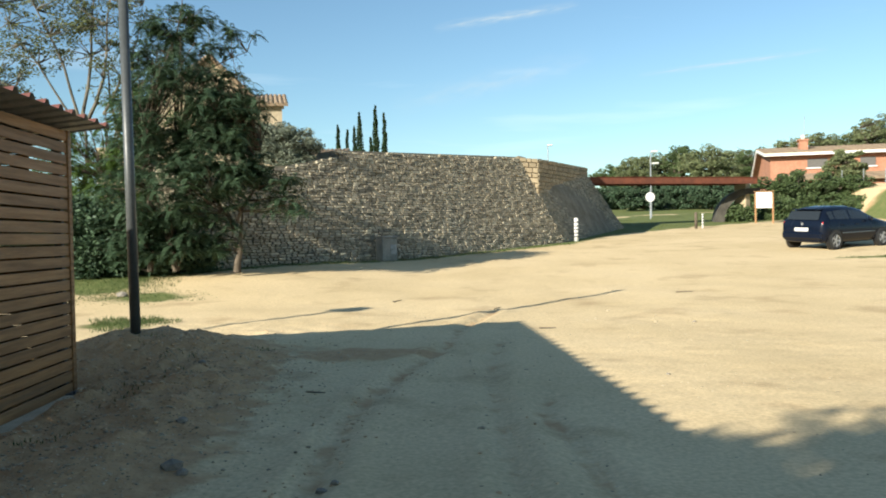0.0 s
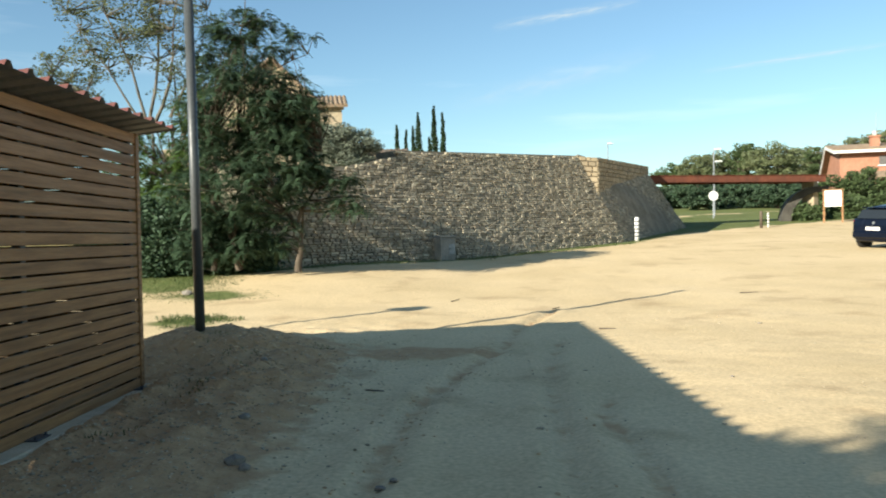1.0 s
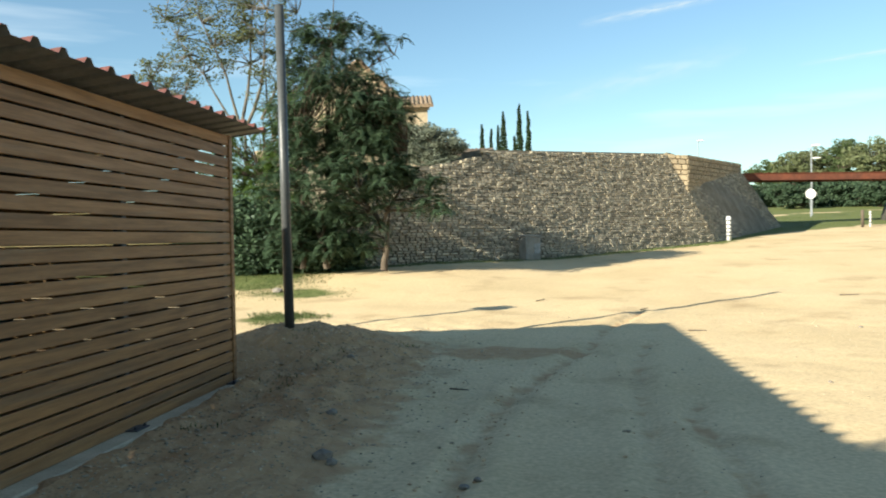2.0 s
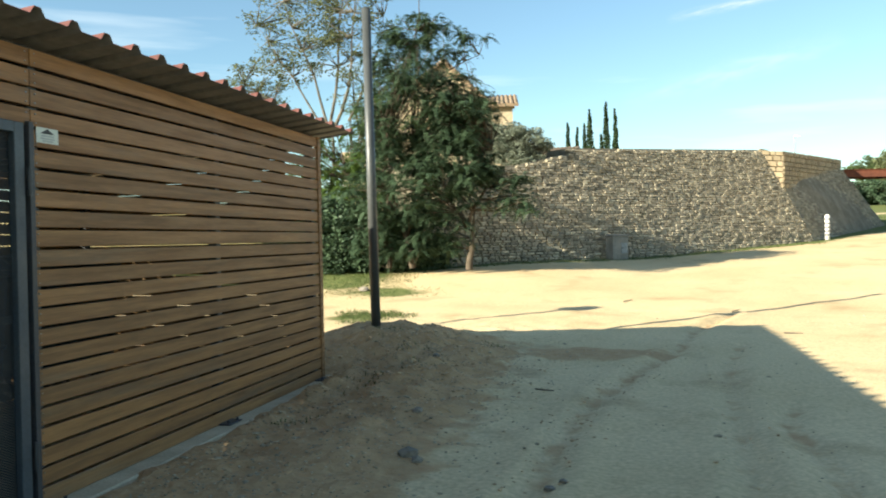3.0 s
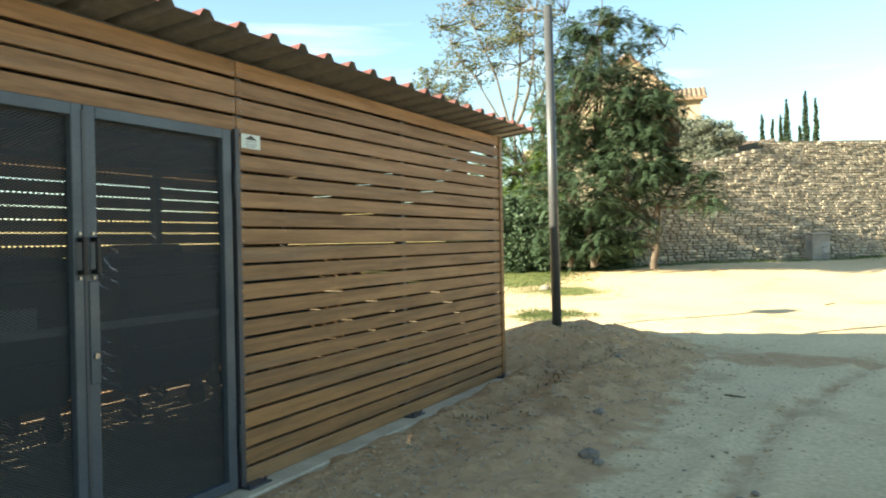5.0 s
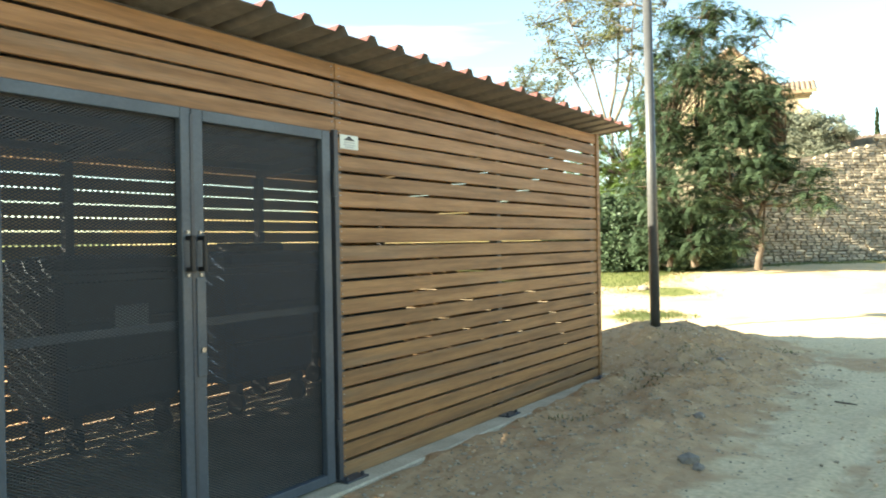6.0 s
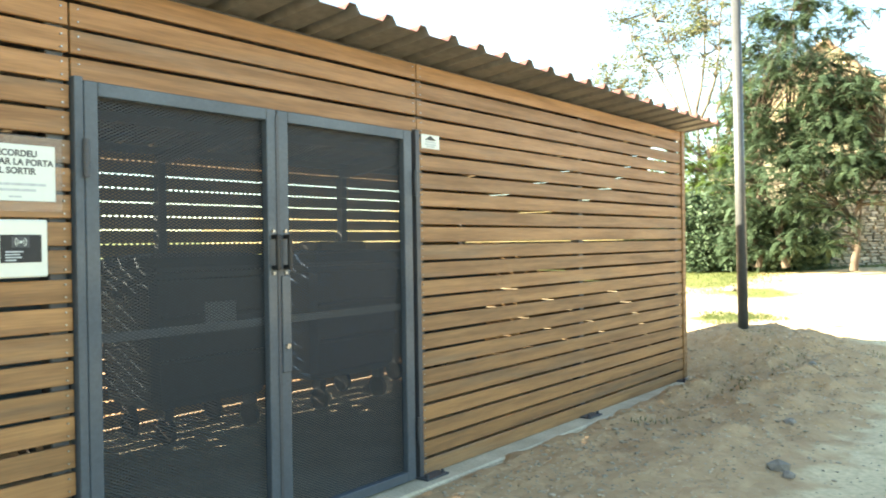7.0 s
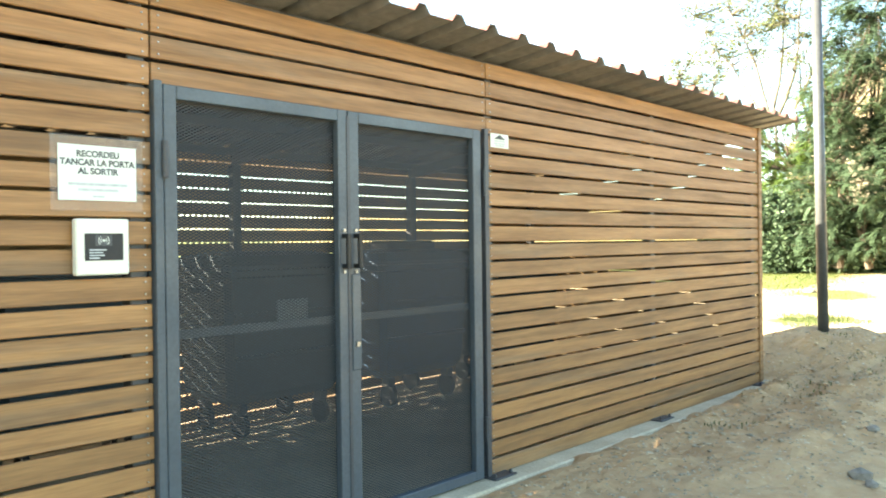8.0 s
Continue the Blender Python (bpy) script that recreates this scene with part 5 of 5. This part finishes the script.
# ---- the parked car ----
def wheel_at(parent, x, y, z, out):
    bm = bmesh.new()
    prof = [(0.20, 0.07), (0.26, 0.095), (0.285, 0.09), (0.30, 0.06), (0.30, -0.06), (0.285, -0.09), (0.20, -0.08)]
    seg = 24
    loft(bm, [[(r * math.cos(2 * math.pi * k / seg), s, r * math.sin(2 * math.pi * k / seg)) for r, s in prof] for k in range(seg)] + [[(r, s, 0) for r, s in prof]], caps=False)
    wh = part("wheel", bm, RUBBER, parent, smooth=True)
    wh.matrix_local = Matrix.Translation((x, y, z))
    rim = bmesh.new()
    o = 0.07 * out
    for k in range(5):
        a = 2 * math.pi * k / 5
        box(rim, 0.03, 0.19, o - 0.012, o + 0.012, -0.028, 0.028, bevel=0.006, m=Matrix.Rotation(-a, 4, "Y"))
    rod(rim, (0, o - 0.02, 0), (0, o + 0.02, 0), 0.05, seg=12)
    for k in range(20):
        a, b = 2 * math.pi * k / 20, 2 * math.pi * (k + 1) / 20
        rod(rim, (0.195 * math.cos(a), o, 0.195 * math.sin(a)), (0.195 * math.cos(b), o, 0.195 * math.sin(b)), 0.014, seg=4)
    part("rim", rim, ALLOY, wh, "five-spoke alloy rim")
    part("hub_shadow", rodded((0, o * 0.4 - 0.01, 0), (0, o * 0.4 + 0.01, 0), 0.195, seg=20), BLACK, wh)


def parked_car():
    w1, w2, l1 = (Vector((x, y, ground_at(x, y))) for x, y in ((12.92, 27.68), (15.08, 28.85), (12.23, 28.95)))
    ex = (w2 - w1).normalized()
    ez = ex.cross(l1 - w1).normalized()
    ey = ez.cross(ex)
    org = w1 + ey * 0.72
    m = Matrix(((ex.x, ey.x, ez.x, org.x), (ex.y, ey.y, ez.y, org.y), (ex.z, ey.z, ez.z, org.z), (0, 0, 0, 1)))
    car = thing("parked_car", "dark blue five-door hatchback parked on the sand", "car", m)
    # stations along the car: x, half width, floor, belt height, roof height, roof half width (rear axle at x = 0)
    st = [(-0.60, 0.66, 0.42, 0.70, 0.70, 0.6), (-0.57, 0.78, 0.30, 0.90, 0.92, 0.66), (-0.50, 0.83, 0.24, 0.97, 1.05, 0.64), (-0.33, 0.84, 0.22, 0.98, 1.28, 0.60), (-0.15, 0.845, 0.21, 0.98, 1.38, 0.58),
          (0.5, 0.845, 0.20, 0.96, 1.435, 0.575), (1.1, 0.845, 0.20, 0.945, 1.42, 0.575), (1.6, 0.845, 0.20, 0.93, 1.33, 0.58), (2.0, 0.845, 0.20, 0.92, 1.12, 0.62), (2.3, 0.84, 0.21, 0.90, 0.96, 0.68), (2.7, 0.83, 0.22, 0.84, 0.87, 0.68), (3.0, 0.78, 0.25, 0.74, 0.77, 0.62), (3.12, 0.66, 0.36, 0.58, 0.60, 0.5)]
    bm = bmesh.new()

    def ring(s):
        x, w, f, b, r, rw = s
        half = [(w * 0.80, f), (w * 0.97, f + 0.10), (w, (f + b) / 2), (w * 0.985, b - 0.05), (w * 0.94, b), (rw + (w * 0.94 - rw) * 0.25, b + (r - b) * 0.72), (rw * 0.93, r - (r - b) * 0.08), (rw * 0.6, r)]
        return [(x, -y, z) for y, z in half] + [(x, y, z) for y, z in half[::-1]]
    loft(bm, [ring(s) for s in st])
    part("body", bm, CAR_PAINT, car, smooth=True)

    def at(x):
        for a, b in zip(st, st[1:]):
            if a[0] <= x <= b[0]:
                t = (x - a[0]) / (b[0] - a[0])
                return [p + (q - p) * t for p, q in zip(a, b)]
        return list(st[-1])

    def side(x, t):
        """On the flank between belt (t=0) and roof rail (t=1)."""
        _, w, f, b, r, rw = at(x)
        y0, z0, y1, z1 = w * 0.94, b, rw + (w * 0.94 - rw) * 0.25, b + (r - b) * 0.72
        return y0 + (y1 - y0) * t + 0.008, z0 + (z1 - z0) * t
    for sgn in (-1, 1):
        for xs in ((-0.22, 0.02), (0.08, 0.78), (0.86, 1.72)):
            bm = bmesh.new()
            n = 5
            cols = [xs[0] + (xs[1] - xs[0]) * i / n for i in range(n + 1)]
            lo = [bm.verts.new((x, sgn * side(x, 0.1)[0], side(x, 0.1)[1])) for x in cols]
            hi = [bm.verts.new((x, sgn * side(x, 0.98)[0], side(x, 0.98)[1])) for x in cols]
            for i in range(n):
                bm.faces.new((lo[i], lo[i + 1], hi[i + 1], hi[i]))
            part("side_window", bm, CAR_GLASS, car)
        part("moulding", boxed(0.35, 2.05, sgn * 0.845 - 0.012, sgn * 0.845 + 0.012, 0.52, 0.56, bevel=0.006), STEEL, car)
        part("tail_lamp", boxed(-0.565, -0.42, sgn * 0.66 - 0.13, sgn * 0.66 + 0.13, 0.78, 0.94, bevel=0.03), LAMP_RED, car, "red tail lamp")
        mir = boxed(1.62, 1.76, sgn * 0.90 - 0.09, sgn * 0.90 + 0.07, 0.92, 1.04, bevel=0.03)
        part("mirror", mir, CAR_PAINT, car)
        for x in (0.25, 1.0):
            part("door_handle", boxed(x, x + 0.16, sgn * 0.852 - 0.015, sgn * 0.852 + 0.015, 0.80, 0.83, bevel=0.006), CAR_PAINT, car)
    bm = bmesh.new()
    rows = []
    for x, z in ((-0.545, 1.0), (-0.455, 1.14), (-0.345, 1.285)):
        w = 0.62 - (x + 0.545) * 0.25
        rows.append([bm.verts.new((x - 0.035, -w + 2 * w * i / 4, z)) for i in range(5)])
    for a, b in zip(rows, rows[1:]):
        for i in range(4):
            bm.faces.new((a[i], a[i + 1], b[i + 1], b[i]))
    part("rear_window", bm, CAR_GLASS, car)
    part("spoiler", boxed(-0.43, -0.22, -0.55, 0.55, 1.33, 1.36, bevel=0.012), CAR_PAINT, car)
    bump_ = part("bumper", boxed(-0.66, -0.49, -0.78, 0.78, 0.34, 0.60, bevel=0.06), CAR_PAINT, car)
    part("number_plate", boxed(-0.625, -0.612, -0.26, 0.26, 0.62, 0.73), WHITE, car, "blank white plate")
    part("badge", rodded((-0.59, 0, 0.86), (-0.57, 0, 0.86), 0.045, seg=12), ALLOY, car)
    for x in (0.0, 2.46):
        for y in (-0.79, 0.79):
            wheel_at(car, x, y, 0.30, 1 if y > 0 else -1)
            part("wheel_arch", rodded((x, y * 0.9, 0.31), (x, y * 1.082, 0.31), 0.345, seg=24), BLACK, car)


parked_car()
for (x, y, c), i in zip([(24.2, 92.0, CAR_PAINT)], range(1)):
    v = thing("far_car", "small car on the far road", "car", Matrix.Translation((x, y, ground_at(x, y))) @ Matrix.Rotation(radians(15 + 40 * i), 4, "Z"))
    bm = bmesh.new()
    prism(bm, [(-1.9, -0.8, 0.3), (1.9, -0.8, 0.3), (1.95, -0.8, 0.75), (1.0, -0.8, 0.92), (0.5, -0.8, 1.4), (-1.2, -0.8, 1.42), (-1.9, -0.8, 0.95)], (0, 1.6, 0))
    part("body", bm, c, v)
    for x_ in (-1.2, 1.2):
        part("wheel", rodded((x_, -0.83, 0.3), (x_, 0.83, 0.3), 0.3, seg=14), RUBBER, v)


# ---- behind the view: the trees whose shade falls on the sand ----
def shade_trees():
    # the last three are added out of view to cut sunlit bounce on the boards
    for i, (x, y) in enumerate([(-9.5, -7.1), (-7.5, -6.4), (-6.1, -6.4), (-11.2, -10.6), (-8.6, -12.0), (-12.4, -8.0)]):
        cl = crown_clumps(50 + i, [((0, 0, 5.2), (2.3, 2.3, 1.6)), ((1.0, 0.4, 4.2), (1.8, 1.8, 1.2))], 120, 0.42)
        tree("shade_tree", "unseen leafy tree placed behind the shed for its shade", (x, y, 0), [((0, 0, -0.2), (0, 0, 1), 4.8, 0.18), ((0, 0, 3), (0.6, 0.3, 1), 2.5, 0.09)], cl, [110] * len(cl), 0.1, LEAF, BARK, 52 + i)


shade_trees()


# ---- grass, weeds, stones and twigs ----
def blades(name, label, spots, seed):
    r = np.random.RandomState(seed)
    v, f = [], []
    for x, y, rad, n, h in spots:
        for _ in range(n):
            a, d = r.uniform(0, 6.28), rad * math.sqrt(r.uniform())
            px, py = x + d * math.cos(a), y + d * math.sin(a)
            pz = ground_at(px, py) - 0.01
            hh, lean, b = h * r.uniform(0.5, 1.3), r.uniform(0.1, 0.7), r.uniform(0, 6.28)
            wx, wy = math.cos(b + 1.57) * 0.006, math.sin(b + 1.57) * 0.006
            k = len(v)
            mx, my = px + math.cos(b) * lean * hh * 0.4, py + math.sin(b) * lean * hh * 0.4
            v += [(px - wx, py - wy, pz), (px + wx, py + wy, pz), (mx + wx * .7, my + wy * .7, pz + hh * 0.6), (mx - wx * .7, my - wy * .7, pz + hh * 0.6), (px + math.cos(b) * lean * hh, py + math.sin(b) * lean * hh, pz + hh)]
            f += [(k, k + 1, k + 2, k + 3), (k + 3, k + 2, k + 4)]
    ob = place(name, mesh_of(name, v, f), GRASS)
    tagged(ob, label, "grass", kind="stuff")


rg = random.Random(2)
foot = [(-6.8 + 11.6 * t + rg.uniform(-.3, .3), 22.5 + 11.8 * t + rg.uniform(-0.6, 0.0), 0.5, 60, 0.07) for t in np.linspace(0, 1, 44)]
blades("wall_foot_grass", "rough grass along the foot of the rampart", foot, 1)
blades("meadow_grass", "green grass under the trees", [(-7.2 - rg.uniform(0, 4), 18.5 + rg.uniform(0, 5), 0.9, 240, 0.045) for _ in range(50)] + [(-6.6 + rg.uniform(-1.2, 1.2), 18.4 + rg.uniform(-.8, .8), 0.5, 90, 0.04) for _ in range(12)], 2)
blades("weeds", "tufts of weeds by the heap of earth", [(-5.5 + rg.gauss(0, .35), 14.2 + rg.gauss(0, .5), 0.35, 150, 0.08) for _ in range(8)] + [(x, y, 0.22, 34, 0.045) for x, y in ((-3.1, 8.0), (-2.95, 7.6), (-3.0, 9.3), (-2.7, 8.4), (-3.5, 9.9), (-3.05, 6.3), (-2.3, 10.6))], 3)
blades("lot_grass", "grass tongue on the sand beside the car", [(13.2 + rg.uniform(-1.4, 2.3), 24.6 + rg.uniform(-.25, .25), 0.35, 60, 0.05) for _ in range(14)], 4)
blades("bank_grass", "grass on the far bank", [(8 + rg.uniform(0, 6), 44.5 + rg.uniform(0, 14), 0.9, 40, 0.06) for _ in range(60)], 5)


def pebble(bm, r, c, s):
    vs = bmesh.ops.create_icosphere(bm, subdivisions=1, radius=s)["verts"]
    for w in vs:
        w.co = Vector((w.co.x * r.uniform(0.8, 1.3), w.co.y * r.uniform(0.7, 1.1), w.co.z * r.uniform(0.45, 0.75))) + Vector(c)


def pebbles():
    r = random.Random(6)
    gravel = mat("grey_gravel", (0.46, 0.375, 0.26), (0.30, 0.24, 0.165), size=8, rough=0.9, bump=0.3, fine=60, space="World", random_=0.3, island=True)
    ico = bmesh.new()
    bmesh.ops.create_icosphere(ico, subdivisions=1, radius=1)
    base_v = np.array([v.co[:] for v in ico.verts])
    base_f = np.array([[v.index for v in f.verts] for f in ico.faces])
    ico.free()

    def strewn(name, label, material, n, spot, size, seed):
        """n crumbs at spots of the plan, each a squashed lump lying in the ground."""
        q = random.Random(seed)
        pts = [spot(q) for _ in range(n)]
        pts = np.array([p for p in pts if p[0] * SH_N[0] + p[1] * SH_N[1] + SH_D > 0.24 or p[1] > 9])
        z = height(pts[:, 0], pts[:, 1]) + rough_ground(pts[:, 0], pts[:, 1])
        vs, fs = [], []
        for k, ((x, y), h) in enumerate(zip(pts, z)):
            s = size(q)
            lump = base_v * np.array([s * q.uniform(.8, 1.5), s * q.uniform(.7, 1.2), s * q.uniform(0.45, 0.8)]) * np.array([[q.uniform(0.8, 1.15)] for _ in base_v])
            vs.append(lump + np.array([x, y, h + s * 0.15]))
            fs.append(base_f + k * len(base_v))
        ob = place(name, mesh_of(name, np.concatenate(vs), np.concatenate(fs)), material)
        tagged(ob, label, "gravel", kind="stuff")
    near_rut = lambda q: (lambda a, t: (a[0] + (a[2] - a[0]) * t + q.gauss(0, 0.13), a[1] + (a[3] - a[1]) * t))(q.choice([(-1.0, 3.5, -0.85, 5.5), (-0.85, 5.5, -0.80, 7.2), (-0.8, 7.2, -0.43, 9.24), (-0.43, 9.24, 0.1, 11.4), (0.44, 4.0, 0.5, 9.5)]), q.random())
    by_shed = lambda q: (q.gauss(-2.85, 0.7), q.uniform(3.4, 10.6)) if q.random() < 0.9 else (q.uniform(-2, 4), q.uniform(3, 15))
    heap_spot = lambda q: (q.gauss(-3.2, 0.75), q.gauss(8.9, 1.6)) if q.random() < 0.93 else near_rut(q)
    strewn("gravel", "loose gravel on the earth by the shed", gravel, 4200, by_shed, lambda q: q.uniform(0.004, 0.012) * (1.9 if q.random() < 0.08 else 1), 6)
    clod = mat("dry_earth_clod", (0.42, 0.275, 0.155), (0.60, 0.43, 0.26), size=6, rough=0.95, bump=0.5, fine=50, space="World", random_=0.28, island=True)
    strewn("clods", "brown crumbs and clods of loose earth", clod, 4200, heap_spot, lambda q: q.uniform(0.005, 0.013) * (2.0 if q.random() < 0.07 else 1), 7)
    rock = mat("broken_rock", (0.27, 0.235, 0.19), (0.19, 0.165, 0.135), size=9, rough=0.9, bump=0.5, fine=40, space="World")
    for x, y, s in ((-1.80, 5.42, 0.075), (-1.70, 5.30, 0.045), (-2.1, 6.6, 0.05), (-7.2, 18.6, 0.13), (-0.75, 4.9, 0.04), (-0.68, 5.0, 0.03), (-2.6, 8.9, 0.05), (3.9, 13.0, 0.03), (2.3, 8.6, 0.025)):
        bm = bmesh.new()
        pebble(bm, r, (0, 0, s * 0.3), s)
        o = part("stone", bm, rock)
        o.matrix_world = on_ground(x, y)
        tagged(o, "grey broken stone lying on the ground", "stone", group="loose stones")
    for x, y, a, ln in ((0.98, 15.2, 60, 0.35), (1.55, 12.6, -20, 0.25), (5.0, 17.3, 10, 0.4), (-1.25, 7.9, -30, 0.2), (-0.95, 17.0, 70, 0.5)):
        bm = rodded((-ln / 2, 0, 0.012), (ln / 2, 0.03, 0.016), 0.01, 0.006, seg=5)
        o = part("twig", bm, BARK)
        o.matrix_world = on_ground(x, y, a)
        tagged(o, "dry brown twig on the sand", "twig", group="twigs")


pebbles()


# ---- thin cloud streaks, very far and high ----
def cloud_streaks():
    m = bpy.data.materials.new("ice_cloud")
    m.use_nodes = True
    n, l = m.node_tree.nodes, m.node_tree.links
    n.remove(n["Principled BSDF"])
    tc = n.new("ShaderNodeTexCoord")
    sp = n.new("ShaderNodeSeparateXYZ")
    l.new(tc.outputs["Object"], sp.inputs[0])

    def fall(sock, power):
        a = n.new("ShaderNodeMath")
        a.operation = "ABSOLUTE"
        l.new(sock, a.inputs[0])
        b = n.new("ShaderNodeMath")
        b.operation, b.use_clamp = "SUBTRACT", True
        b.inputs[0].default_value = 1.0
        l.new(a.outputs[0], b.inputs[1])
        c = n.new("ShaderNodeMath")
        c.operation = "POWER"
        c.inputs[1].default_value = power
        l.new(b.outputs[0], c.inputs[0])
        return c.outputs[0]
    mp = n.new("ShaderNodeMapping")
    mp.inputs["Scale"].default_value = (2.5, 1.4, 1.0)
    l.new(tc.outputs["Object"], mp.inputs["Vector"])
    t = n.new("ShaderNodeTexNoise")
    t.inputs["Scale"].default_value, t.inputs["Detail"].default_value = 1.6, 6.0
    l.new(mp.outputs["Vector"], t.inputs["Vector"])
    r = n.new("ShaderNodeMapRange")
    r.inputs["From Min"].default_value, r.inputs["From Max"].default_value = 0.3, 0.7
    l.new(t.outputs["Fac"], r.inputs["Value"])
    info = n.new("ShaderNodeObjectInfo")
    out = fall(sp.outputs["X"], 0.7)
    for sock in (fall(sp.outputs["Y"], 1.6), r.outputs["Result"], info.outputs["Alpha"]):
        k = n.new("ShaderNodeMath")
        k.operation = "MULTIPLY"
        l.new(out, k.inputs[0])
        l.new(sock, k.inputs[1])
        out = k.outputs[0]
    em = n.new("ShaderNodeEmission")
    em.inputs["Color"].default_value, em.inputs["Strength"].default_value = (0.85, 0.95, 1.0, 1), 0.42
    tr = n.new("ShaderNodeBsdfTransparent")
    ms = n.new("ShaderNodeMixShader")
    l.new(out, ms.inputs[0])
    l.new(tr.outputs[0], ms.inputs[1])
    l.new(em.outputs[0], ms.inputs[2])
    l.new(ms.outputs[0], n["Material Output"].inputs["Surface"])
    for a, b, w, alpha in (((-20, 2500, 623), (420, 2466, 679), 22, 0.8), ((570, 2430, 458), (1060, 2270, 489), 12, 0.75), ((-150, 2495, 389), (460, 2460, 522), 55, 0.35)):
        a, b = Vector(a), Vector(b)
        ex = (b - a) / 2
        ey = Vector((0, 0, 1)) - ex.normalized() * ex.normalized().z
        ey = ey.normalized() * w
        ez = ex.cross(ey).normalized()
        mid = (a + b) / 2
        g = 12
        vs = [(-1 + 2 * i / g, y, 0.04 * math.sin(i * 0.9)) for y in (-1, 0, 1) for i in range(g + 1)]
        fs = [(r_ * (g + 1) + i, r_ * (g + 1) + i + 1, (r_ + 1) * (g + 1) + i + 1, (r_ + 1) * (g + 1) + i) for r_ in range(2) for i in range(g)]
        o = place("backdrop_cloud", mesh_of("cloud", vs, fs), m)
        o.matrix_world = Matrix(((ex.x, ey.x, ez.x, mid.x), (ex.y, ey.y, ez.y, mid.y), (ex.z, ey.z, ez.z, mid.z), (0, 0, 0, 1)))
        o.color = (1, 1, 1, alpha)
        tagged(o, "thin white streak of high cloud in the sky", "cloud", kind="structure")


cloud_streaks()
